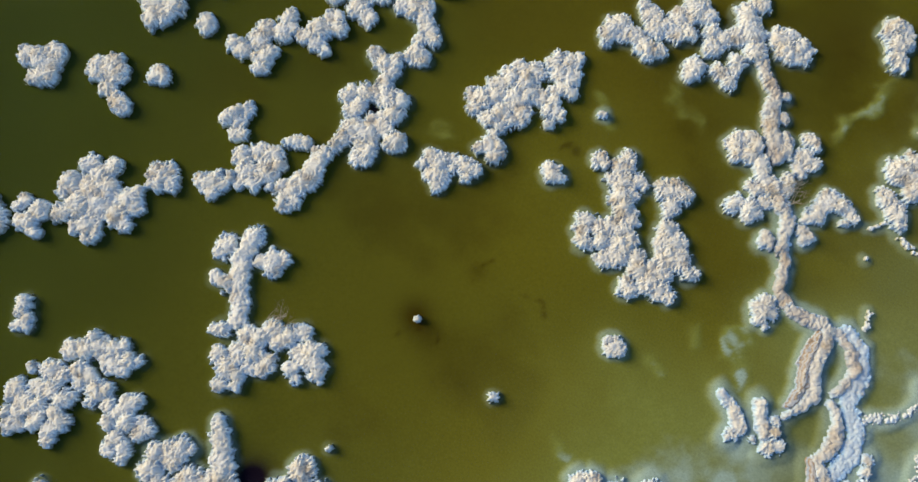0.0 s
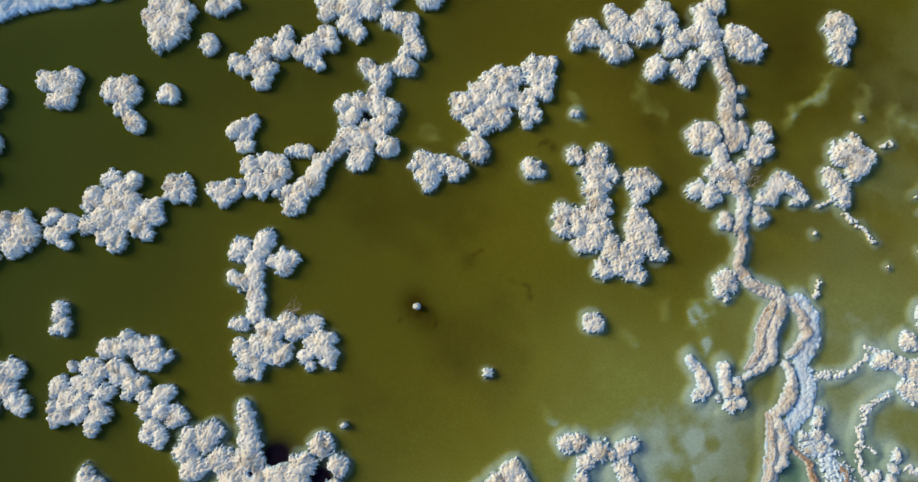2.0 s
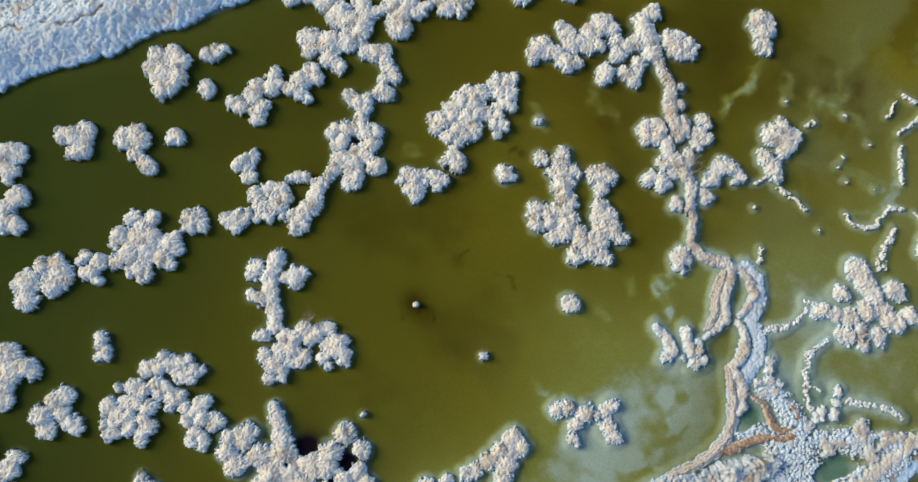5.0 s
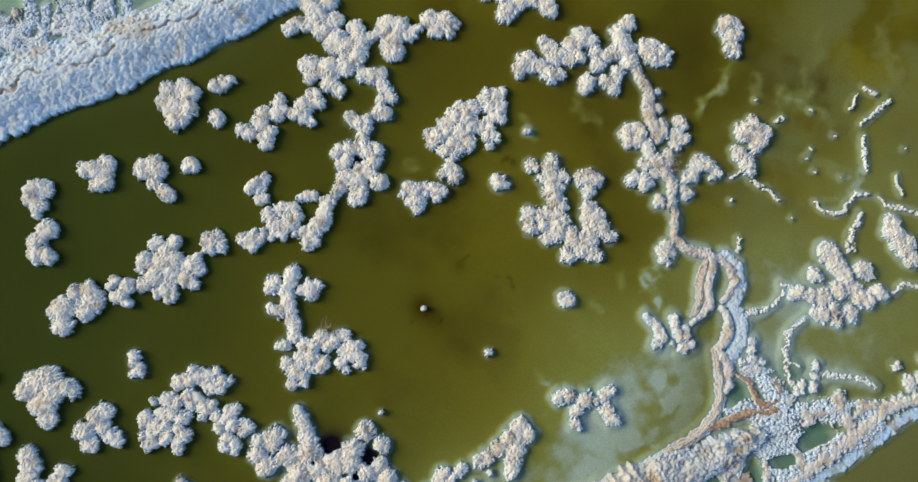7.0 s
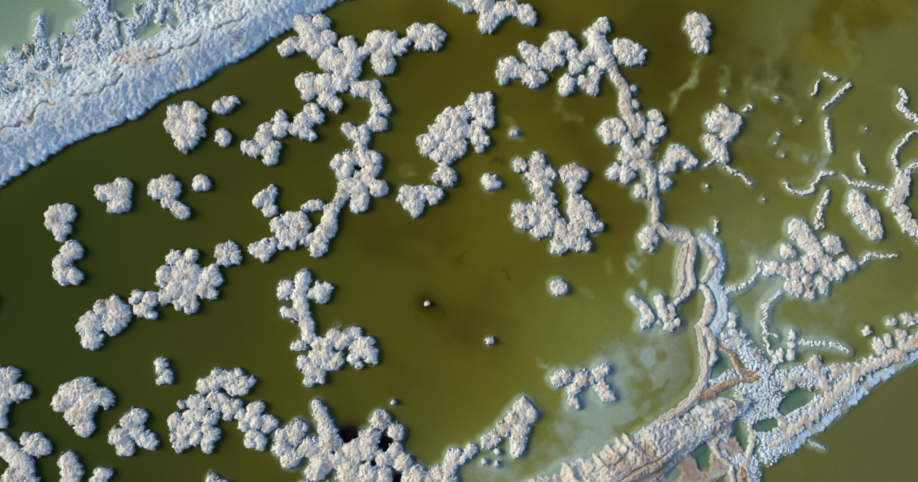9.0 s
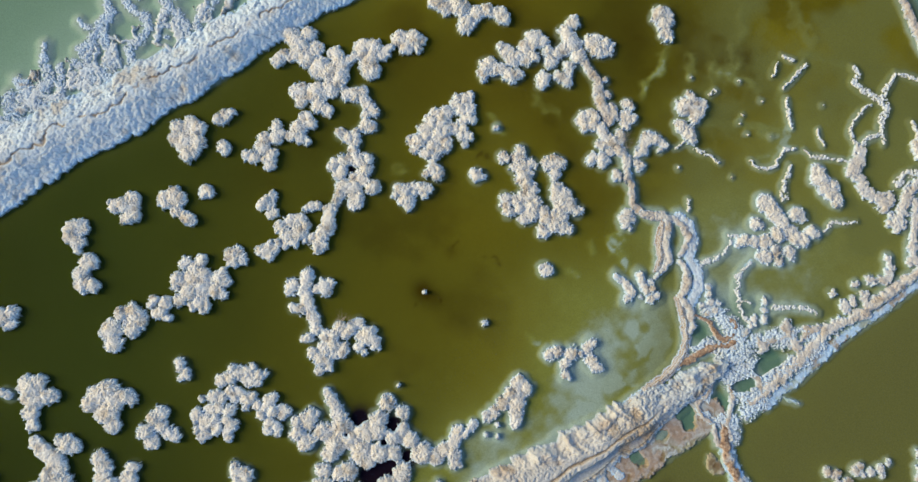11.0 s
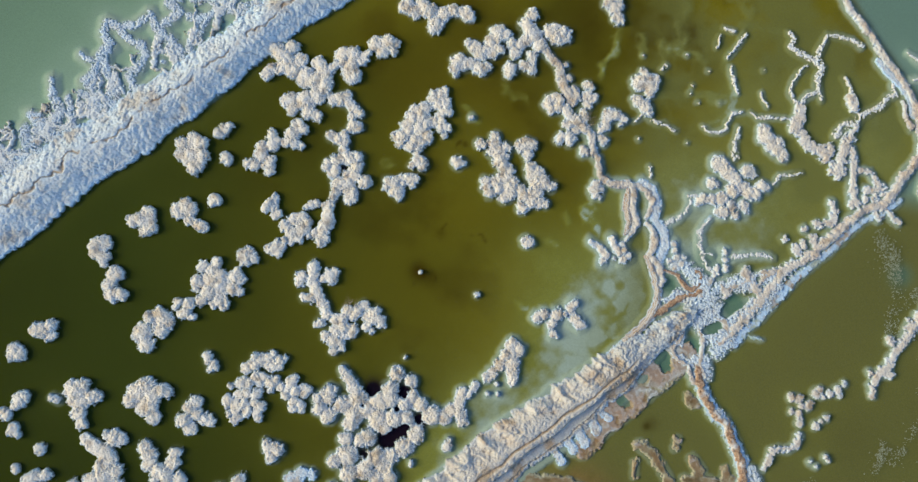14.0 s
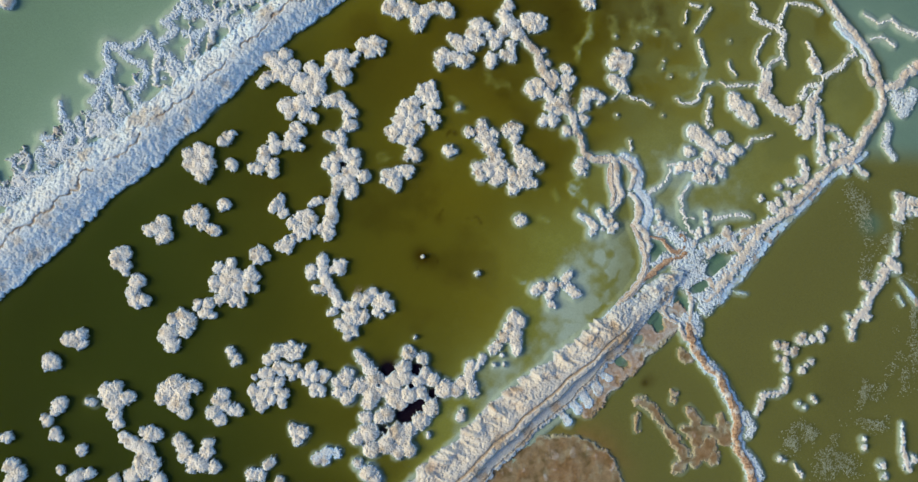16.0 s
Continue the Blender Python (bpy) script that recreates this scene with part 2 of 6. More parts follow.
    dirt = np.clip(dirt + inner * ({"r": 0.30, "n": 0.20, "g": 0.30}.get(style, 0.0) + (0.12 if style == "c" and halo > 0.2 else 0.0)) * (0.5 + spots), 0, 0.9)
    rust = np.clip(rusty * 2.4 * smooth(0.15 if style == "m" else 0.36, 0.70, cloud(X, Y, 0.9, seed + 9)), 0, 0.95)
    if style == "m":
        rust = np.clip(0.25 * rust + 0.95 * smooth(0.0, 0.07, edge) * smooth(0.18, 0.42, spots_of(X, Y, seed)), 0, 0.95)
    # Blue share by style, strongest at edges: damp salt plus painted shade colour.
    soak_shade = {"l": 0.42, "d": 0.9, "w": 0.55, "s": 0.12, "r": 0.12, "n": 0.15, "g": 0.1, "m": 0.2, "t": 0.3}.get(style, 0.08)
    wet_shade = np.clip(soak_shade * (0.7 + 0.6 * cloud(X, Y, 0.4, seed + 4)) + (0.25 if style == "m" else 0.2 if style in "sl" else 0.5 + 0.3 * halo) * (1 - smooth(0.02, 0.15, edge)), 0, 1)
    values = {"dirt": dirt, "rust": rust, "wet_shade": wet_shade}
    if style == "t":
        band = steps - np.floor(steps)
        values["dirt"] = np.clip(0.12 + 0.88 * smooth(0.40, 0.52, band) * (1 - smooth(0.80, 0.95, band)), 0, 1)
    if style in "ba":
        lines = np.sin(edge * (15 if style == "a" else 20) + 9 * spots)
        values = {"rim": np.clip(1.0 * (1 - smooth(0.06, 0.26, edge)) + (0.35 + 0.6 * smooth(-0.3, 0.7, lines) if style == "a" else 0.5 * smooth(0.48, 0.8, spots)), 0, 1), "rust": rust}
    inside = edge > 0
    keep = inside[:-1, :-1] | inside[1:, :-1] | inside[:-1, 1:] | inside[1:, 1:]
    own = owner[:-1, :-1]
    root = tagged(new(name), label, name.replace("_", " "), name.replace("_", " ") + "s of the pond", "")
    root.location = (sum(p[0] for p in pts) / len(pts), sum(p[1] for p in pts) / len(pts), 0)
    cx, cy = root.location.x, root.location.y
    main = max(range(len(chains)), key=lambda n: max(p[2] for p in chains[n]))
    for n in range(len(chains)):
        mine = keep & (own == n)
        if not mine.any():
            continue
        kind = PART[style]
        if style in "cg":
            kind = "salt_core" if n == main else "salt_arm" if len(chains[n]) > 1 else "salt_lobe"
        elif style in "rnlm" and n != main:
            kind = "ridge_branch" if len(chains[n]) > 1 else "ridge_knob"
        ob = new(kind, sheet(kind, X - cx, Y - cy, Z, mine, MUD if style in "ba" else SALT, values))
        ob.parent = root
    if halo:
        halos.append((chains, halo))
    return root


def bank(name, label, line, tall, fins, seed, holes=()):
    """A long bank: line holds x, y and its widths to both sides. fins: spurs on its left slope."""
    pts = np.array(line)
    w = pts[:, 2:].max()
    step = 0.034 if fins > 0.5 else 0.04
    root = tagged(new(name), label, "salt bank", "", "structure")
    X, Y = np.meshgrid(np.arange(max(pts[:, 0].min() - w, -36), min(pts[:, 0].max() + w, 38), step),
                       np.arange(max(pts[:, 1].min() - w, -25), min(pts[:, 1].max() + w, 26), step))
    best, U, S, W, side = np.full(X.shape, 99.0), np.full(X.shape, 9.0), np.zeros(X.shape), np.ones(X.shape), np.zeros(X.shape)
    wx, wy = X + 0.5 * (cloud(X, Y, 1.3, 31) - 0.5), Y + 0.5 * (cloud(X, Y, 1.3, 38) - 0.5)
    run = 0.0
    for (ax, ay, al, ar), (bx, by, bl, br) in zip(pts, pts[1:]):
        dx, dy = bx - ax, by - ay
        long = math.hypot(dx, dy)
        k = np.clip(((wx - ax) * dx + (wy - ay) * dy) / long ** 2, 0, 1)
        d = np.hypot(wx - ax - k * dx, wy - ay - k * dy)
        left = (dx * (wy - ay) - dy * (wx - ax)) > 0
        wide = np.where(left, al + (bl - al) * k, ar + (br - ar) * k)
        near = d < best
        best, U, S = np.where(near, d, best), np.where(near, d / wide, U), np.where(near, run + k * long, S)
        W, side = np.where(near, wide, W), np.where(near, np.where(left, 1, -1), side)
        run += long
    k0, k1, k2 = knobs(wx, wy, 0.30, seed + 1), knobs(wx, wy, 0.13, seed), knobs(X, Y, 0.08, seed + 3)
    V = U * side
    A = V * W
    low = fins if fins > 0.5 else 0.0
    bend = S + 0.30 * A + 0.7 * (cloud(X, Y, 1.4, seed + 2) - 0.5)
    ridge = 1 - np.abs(2 * cloud(bend, 0.30 * A, 0.95, seed + 4, 1) - 1)
    rib = 1 - np.abs(2 * cloud(bend + 0.15 * A + 0.12 * (k0 - 0.5), 0.22 * A, 0.46, seed + 5, 1) - 1)
    rill = 1 - np.abs(2 * cloud(wx, wy, 0.42, seed + 7, 4) - 1)
    spur = np.where(side * low > 0.5, 0.5 * ridge + 0.5 * rib, 0.5 * rib + 0.5 * rill)
    reachout = np.where(side > 0, 0.75 * low + 0.14 * (1 - low), 0.14)
    out = 1 - U + (reachout * (spur - 0.62) * smooth(0.3, 1.0, U) + 0.20 * (k0 - 0.5) + 0.12 * (k1 - 0.5)) / np.maximum(W, 0.4)
    edge = out * W
    for hole in holes:
        f, r = reach(hole, wx, wy)
        edge = np.minimum(edge, -f)
    inner = smooth(0, 0.15, edge)
    slope = smooth(0.05, 0.4, U) * smooth(0, 0.22, out)
    Z = 0.05 + tall * (1 - 0.55 * low * smooth(16, 19.5, S)) * smooth(-0.05, 0.95, out) + np.where(side > 0, 0.10 + 0.34 * low, 0.07) * (spur - 0.6) * slope
    Z = Z + low * (side > 0) * 0.16 * smooth(0.62, 0.9, ridge) * np.exp(-((U - 0.8) / 0.22) ** 2) * smooth(0, 0.15, out)
    Z = Z + inner * (0.03 * (k0 - 0.5) + (0.05 + 0.07 * low * smooth(15.5, 18, S)) * (k1 - 0.4) + 0.05 * (k2 - 0.4) + 0.06 * (cloud(X, Y, 0.2, seed + 29, 4) - 0.5) + 0.10 * (cloud(X, Y, 0.6, seed + 8) - 0.5))
    seam = 0.10 * np.sin(S * 1.3) + 0.08 * np.sin(S * 3.7 + 1) + 0.5 * (cloud(X, Y, 0.7, seed + 41, 3) - 0.5) + 0.35 * (cloud(X, Y, 0.25, seed + 43, 2) - 0.5)
    crack = np.exp(-((A - seam) / 0.06) ** 2) * smooth(0.30, 0.46, cloud(S, A, 0.6, seed + 11))
    Z = Z - 0.10 * crack * inner * (1 - low)
    track = V + 0.10 * (cloud(S, 0 * S, 1.5, seed + 15, 3) - 0.5)
    channel = smooth(-0.84, -0.78, track) * (1 - smooth(-0.50, -0.44, track)) * low * (1 - smooth(17.5, 19.5, S))
    Z = Z * (1 - channel) + channel * (0.14 + 0.02 * k1 + 0.03 * rill)
    groove = low * (np.exp(-((track + 0.05) / 0.055) ** 2) + 0.8 * np.exp(-((track + 0.44) / 0.035) ** 2) + 0.6 * np.exp(-((track + 0.88) / 0.035) ** 2)) * (1 - smooth(17, 19, S))
    Z = Z - 0.12 * groove * inner
    specked = cloud(X, Y, 0.8, seed + 13, 4)
    dirt = np.clip(0.10 + 0.32 * low + 0.85 * crack * (1 - low) + 0.5 * smooth(0.55, 0.8, specked) * inner + 0.8 * groove + 0.18 * channel, 0, 0.95)
    rust = np.clip(0.25 * fins * smooth(0.58, 0.78, cloud(X, Y, 0.9, seed + 17)) + 0.35 * (1 - low) * crack * smooth(0.5, 0.7, specked)
                   + 0.45 * low * (side > 0) * smooth(0.70, 0.95, ridge) * np.exp(-((U - 0.85) / 0.2) ** 2) * smooth(0.4, 0.6, specked), 0, 0.9)
    # Blue over the bank for soaked salt and sky shade, both painted on.
    wet_shade = np.clip((0.34 + 0.26 * (1 - low) + 0.4 * low * smooth(16.5, 19.5, S)) * (0.6 + 0.8 * cloud(X, Y, 0.5, seed + 23)) + 0.5 * (1 - smooth(0.0, 0.25, edge)) + 0.6 * channel, 0, 1)
    Z = np.where(edge > 0, np.maximum(Z, 0.02), -0.2)
    inside = edge > 0
    keep = inside[:-1, :-1] | inside[1:, :-1] | inside[:-1, 1:] | inside[1:, 1:]
    stretch = np.floor(S[:-1, :-1] / 4.0).astype(int)
    for n in range(stretch[keep].max() + 1):
        mine = keep & (stretch == n)
        if mine.any():
            ob = new("bank_section", sheet("bank_section", X, Y, Z, mine, SALT, {"dirt": dirt, "rust": rust, "wet_shade": wet_shade}))
            ob.parent = root
    halos.append(([[(p[0], p[1], p[2]) for p in line]], 0.8))
    return root


# ---- the two banks ----
SE_LINE = [(0.31, -15.63, 1.77, 1.36), (3.20, -12.65, 1.78, 1.30), (4.82, -10.88, 1.65, 1.24), (7.11, -8.44, 1.66, 1.25), (9.80, -6.17, 1.60, 1.18), (12.16, -3.95, 1.32, 0.80), (13.84, -1.93, 0.92, 0.60), (15.56, -0.24, 1.34, 1.48), (17.34, 0.50, 1.20, 1.84), (19.12, 1.40, 1.07, 1.64), (20.87, 3.12, 0.71, 0.79), (22.66, 4.49, 0.54, 0.61), (24.44, 6.35, 0.32, 0.40), (26.23, 8.36, 0.25, 0.36), (27.66, 10.29, 0.22, 0.33), (28.34, 12.18, 0.22, 0.29), (27.70, 13.97, 0.22, 0.25), (25.90, 16.03, 0.25, 0.24), (24.33, 17.55, 0.22, 0.22), (23.12, 19.11, 0.22, 0.22), (21.51, 21.54, 0.29, 0.29)]
NW_LINE = [(-26.49, -3.45, 1.98, 2.31), (-23.53, -0.78, 1.49, 2.06), (-21.43, 1.02, 1.50, 1.93), (-19.05, 3.71, 1.28, 1.85), (-17.50, 4.83, 1.35, 1.75), (-15.36, 7.03, 1.35, 1.52), (-13.03, 9.27, 1.23, 1.43), (-10.70, 11.88, 1.03, 1.30), (-9.45, 13.38, 1.03, 1.38), (-7.52, 14.95, 1.04, 1.24), (-4.95, 17.64, 1.18, 1.39), (-1.70, 21.15, 1.26, 1.40)]
bank("bank_southeast", "long white salt bank with spurred slope and brown track", SE_LINE[:7] + [(15.0, -0.75, 0.62, 0.45), (15.9, 0.1, 0.35, 0.3)], 0.5, 1.0, 3.0)
bank("bank_northwest", "broad white salt bank with a cracked brown crest", NW_LINE, 0.55, 0.25, 51.0)

# ---- salt growths ----
salt("salt_clump", "white three-lobed salt clump standing in olive brine", "c", 0.0, [[(-15.45, 0.73, 0.33)], [(-15.03, 0.88, 0.39)], [(-14.70, 1.34, 0.39)], [(-14.64, 0.88, 0.43)], [(-14.67, 0.36, 0.35)], [(-14.35, 0.57, 0.31)]])
salt("salt_clump", "long white salt clump with a narrow lower end", "c", 0.0, [[(-13.22, 1.78, 0.35)], [(-12.87, 2.13, 0.33)], [(-13.11, 1.48, 0.29)], [(-12.62, 1.79, 0.43)], [(-12.47, 2.01, 0.23)], [(-12.47, 1.28, 0.35)], [(-12.06, 1.05, 0.27)], [(-11.74, 1.01, 0.33)]])
salt("salt_mound", "single small round white salt knob in the brine", "c", 0.0, [[(-11.36, 2.59, 0.33)], [(-11.45, 2.42, 0.23)], [(-11.13, 2.54, 0.23)]])
salt("salt_clump", "broad white salt clump with grey grit on top", "c", 0.0, [[(-13.53, 5.34, 0.37)], [(-12.89, 5.56, 0.48)], [(-12.54, 5.52, 0.37)], [(-13.51, 4.77, 0.34)], [(-12.94, 4.74, 0.58)], [(-12.40, 4.79, 0.48)], [(-12.70, 4.11, 0.37)], [(-12.48, 4.47, 0.37)]])
salt("salt_mound", "single small round white salt knob in the brine", "c", 0.0, [[(-11.04, 4.95, 0.34)], [(-11.00, 4.77, 0.20)]])
salt("salt_mound", "small oval white salt knob with two humps", "c", 0.0, [[(-11.68, 6.20, 0.29)], [(-11.38, 6.51, 0.29)], [(-11.18, 6.72, 0.21)]])
salt("salt_clump", "branched white salt clump with four arms", "c", 0.0, [[(-9.88, 4.78, 0.28)], [(-9.50, 4.82, 0.35)], [(-9.19, 5.35, 0.39)], [(-9.24, 5.82, 0.36)], [(-8.71, 6.03, 0.36)], [(-8.77, 6.56, 0.32)], [(-8.48, 6.31, 0.24)], [(-8.75, 4.88, 0.35)], [(-8.65, 4.57, 0.27)], [(-8.62, 5.21, 0.27)]])
salt("salt_clump", "compact white salt clump with a pointed foot", "c", 0.0, [[(-7.95, 6.31, 0.28)], [(-7.48, 6.31, 0.28)], [(-7.69, 6.81, 0.44)], [(-7.54, 7.29, 0.32)], [(-7.19, 7.12, 0.32)], [(-7.43, 7.48, 0.24)], [(-7.12, 6.24, 0.20)]])
salt("salt_cluster", "branching white salt cluster grown out from the bank", "c", 0.0, [[(-9.50, 11.39, 0.38), (-8.63, 10.96, 0.43)], [(-8.44, 11.63, 0.38)], [(-9.65, 9.85, 0.30), (-9.37, 10.25, 0.27)], [(-8.74, 10.47, 0.43)], [(-8.94, 10.25, 0.27)], [(-8.26, 10.35, 0.49)], [(-7.90, 10.92, 0.43)], [(-7.44, 10.05, 0.59)], [(-6.89, 10.10, 0.43)], [(-6.92, 10.98, 0.38), (-6.43, 10.41, 0.38), (-6.33, 9.71, 0.43)], [(-8.15, 8.62, 0.46)], [(-7.89, 8.12, 0.35)], [(-7.27, 8.78, 0.59)], [(-6.69, 9.13, 0.48)], [(-7.04, 8.13, 0.38)], [(-6.57, 8.00, 0.35)], [(-6.71, 9.57, 0.32)], [(-6.25, 10.68, 0.22), (-5.70, 11.17, 0.24)], [(-5.57, 11.61, 0.49)], [(-5.06, 11.79, 0.43)], [(-5.13, 11.17, 0.43)], [(-4.92, 10.56, 0.49)], [(-5.25, 10.68, 0.32)], [(-4.54, 11.53, 0.30), (-4.25, 11.93, 0.19)]])
salt("salt_clump", "rounded white salt clump with scalloped edge", "c", 0.0, [[(-3.88, 12.52, 0.44)], [(-3.48, 12.21, 0.38)], [(-3.24, 12.75, 0.49)], [(-2.90, 12.78, 0.33)], [(-2.95, 12.34, 0.27)]])
salt("salt_clump", "hook-shaped chain of white salt lumps", "c", 0.15, [[(-5.82, 9.06, 0.32)], [(-5.37, 9.16, 0.38)], [(-5.09, 9.41, 0.27)], [(-4.95, 9.02, 0.32)], [(-4.56, 8.72, 0.35)], [(-4.19, 8.47, 0.21)], [(-4.60, 8.26, 0.21)], [(-4.44, 7.74, 0.37)], [(-4.59, 7.60, 0.27)], [(-4.14, 7.76, 0.24)]])
salt("salt_cluster", "star-shaped white salt cluster round a dark hole", "c", 0.1, [[(-5.59, 7.02, 0.29)], [(-5.16, 6.91, 0.35)], [(-4.89, 7.21, 0.29)], [(-4.78, 6.78, 0.31)], [(-4.82, 6.39, 0.27)], [(-5.09, 5.73, 0.35)], [(-5.50, 5.46, 0.31)], [(-5.60, 5.27, 0.25)], [(-4.84, 5.88, 0.27)], [(-5.15, 4.95, 0.31)], [(-5.07, 5.25, 0.27)], [(-4.40, 5.92, 0.39)], [(-3.93, 6.09, 0.31)], [(-3.95, 5.59, 0.39)], [(-4.81, 4.44, 0.39)], [(-4.30, 4.53, 0.48)], [(-4.04, 3.98, 0.42)], [(-4.09, 3.71, 0.31)], [(-3.37, 4.76, 0.38)], [(-4.00, 4.96, 0.35)], [(-4.46, 5.03, 0.23)], [(-4.29, 5.33, 0.19)], [(-4.83, 3.95, 0.27)], [(-4.96, 3.63, 0.19)]], holes=[[(-4.61, 5.39, 0.08)]])
salt("salt_clump", "curved white salt clump with a thin neck", "c", 0.0, [[(-5.06, 3.26, 0.23), (-5.11, 2.83, 0.27), (-5.13, 2.35, 0.30)], [(-5.12, 2.00, 0.42)], [(-5.27, 1.56, 0.38)], [(-5.29, 1.09, 0.30)], [(-5.03, 1.37, 0.26)], [(-5.62, 1.57, 0.30)], [(-4.94, 2.24, 0.28)]])
salt("salt_mound", "small oval white salt knob with two humps", "c", 0.0, [[(-6.31, 2.90, 0.17)], [(-6.09, 3.08, 0.27)], [(-5.83, 3.20, 0.23)], [(-5.45, 3.16, 0.15)]])
salt("salt_clump", "broad white salt clump with a hollow middle", "c", 0.0, [[(-7.23, 1.72, 0.34)], [(-6.94, 2.14, 0.34)], [(-6.46, 2.28, 0.34)], [(-6.86, 1.36, 0.38)], [(-6.38, 1.67, 0.42)], [(-6.18, 2.03, 0.27)], [(-6.90, 0.92, 0.23)], [(-6.48, 1.14, 0.23)], [(-6.02, 1.32, 0.15)]])
salt("salt_clump", "ragged white salt clump of pointed lumps", "c", 0.0, [[(-7.67, 0.39, 0.38)], [(-7.97, 0.32, 0.23)], [(-7.57, 0.73, 0.23)], [(-7.30, 0.51, 0.26)], [(-7.42, 0.13, 0.23)], [(-7.23, 0.90, 0.19)]])
salt("salt_clump", "squarish white salt clump standing in olive brine", "c", 0.0, [[(-9.42, -0.25, 0.30)], [(-9.02, -0.00, 0.30)], [(-9.10, -0.52, 0.30)], [(-8.74, -0.29, 0.26)], [(-9.11, -0.29, 0.42)], [(-9.29, -0.68, 0.19)]])
salt("salt_cluster", "large leaf-shaped white salt cluster with tan grit", "c", 0.0, [[(-11.35, -1.13, 0.34)], [(-10.87, -1.29, 0.34)], [(-10.67, -0.93, 0.34)], [(-10.60, -0.72, 0.23)], [(-11.48, -2.03, 0.38)], [(-11.52, -2.28, 0.26)], [(-10.89, -1.88, 0.47)], [(-10.34, -1.53, 0.45)], [(-9.60, -1.41, 0.38)], [(-9.52, -1.13, 0.23)], [(-9.27, -1.55, 0.30)], [(-10.77, -2.50, 0.47)], [(-11.12, -2.95, 0.34)], [(-10.22, -2.15, 0.53)], [(-9.57, -2.08, 0.41)], [(-9.24, -2.21, 0.22)], [(-10.10, -2.76, 0.41)], [(-9.77, -2.89, 0.22)], [(-9.89, -3.19, 0.19)], [(-10.43, -3.08, 0.22)]])
salt("salt_clump", "knobbly white salt clump beside a larger cluster", "c", 0.0, [[(-12.45, -3.51, 0.19)], [(-12.34, -3.26, 0.26)], [(-11.78, -3.31, 0.34)], [(-11.71, -3.09, 0.23)], [(-11.89, -3.77, 0.34)], [(-12.10, -3.79, 0.22)], [(-11.63, -3.95, 0.22)], [(-11.41, -3.92, 0.17)]])
salt("salt_clump", "knobbly white salt clump beside a larger cluster", "c", 0.0, [[(-13.67, -4.30, 0.34)], [(-12.91, -4.32, 0.54)], [(-13.20, -4.00, 0.40)], [(-12.97, -4.83, 0.40)]])
salt("salt_clump", "oblong white salt clump at a chain's end", "c", 0.0, [[(-13.93, -5.22, 0.54)], [(-13.67, -5.70, 0.47)], [(-13.95, -4.98, 0.44)]])
salt("salt_clump", "small two-lobed white salt clump in the brine", "c", 0.0, [[(-8.35, 2.80, 0.31)], [(-8.08, 3.09, 0.27)], [(-8.47, 2.48, 0.27)], [(-8.09, 2.60, 0.27)], [(-7.94, 2.22, 0.27)], [(-7.78, 2.32, 0.23)]])
salt("salt_cluster", "long white salt cluster with tan grit on its lumps", "c", 0.05, [[(-1.77, 7.59, 0.39)], [(-1.77, 7.22, 0.23)], [(-2.10, 7.55, 0.19)], [(-1.42, 7.93, 0.39)], [(-1.55, 8.34, 0.35)], [(-1.33, 8.73, 0.39)], [(-1.16, 9.21, 0.35)], [(-0.69, 9.38, 0.35)], [(-0.73, 8.87, 0.43)], [(-0.79, 8.21, 0.43)], [(-0.43, 8.56, 0.35)], [(-0.93, 7.51, 0.39)], [(-0.58, 7.49, 0.27)], [(-0.36, 7.88, 0.35)], [(-0.11, 7.67, 0.19)], [(-1.15, 7.13, 0.31)], [(-0.05, 8.68, 0.31)], [(-0.74, 7.03, 0.23)], [(-0.36, 9.97, 0.28)], [(-0.30, 10.26, 0.28)], [(0.14, 10.29, 0.35)], [(0.31, 10.59, 0.20)], [(0.02, 9.71, 0.35)], [(0.41, 9.84, 0.39)], [(0.52, 10.03, 0.20)], [(0.29, 9.27, 0.31)], [(0.67, 9.39, 0.27)], [(0.34, 8.80, 0.27)]] + [[(0.33, 8.43, 0.27)], [(0.60, 8.48, 0.27)], [(0.82, 8.38, 0.17)], [(0.63, 8.02, 0.17)]])
salt("salt_clump", "bent chain of white salt lumps in the brine", "c", 0.1, [[(-0.67, 6.35, 0.35)], [(-0.37, 6.42, 0.27)], [(-0.38, 6.06, 0.27)], [(-0.94, 6.06, 0.23)], [(-0.76, 6.75, 0.23)], [(-0.14, 6.22, 0.15)], [(-0.90, 5.26, 0.31)], [(-1.16, 5.33, 0.23)], [(-0.60, 5.33, 0.23)], [(-0.74, 5.01, 0.19)], [(-2.08, 4.99, 0.34)], [(-1.73, 4.97, 0.34)], [(-1.46, 5.26, 0.23)], [(-1.68, 4.53, 0.34)], [(-1.38, 4.60, 0.27)], [(-1.38, 4.25, 0.23)], [(-2.21, 4.66, 0.19)], [(-1.30, 5.01, 0.19)]])
salt("salt_mound", "single small round white salt knob in the brine", "c", 0.2, [[(1.60, 6.61, 0.38)], [(1.40, 6.65, 0.23)], [(1.84, 6.65, 0.23)]])
salt("salt_mound", "tiny white salt knob just above the water", "c", 0.4, [[(1.99, 9.29, 0.16)]])
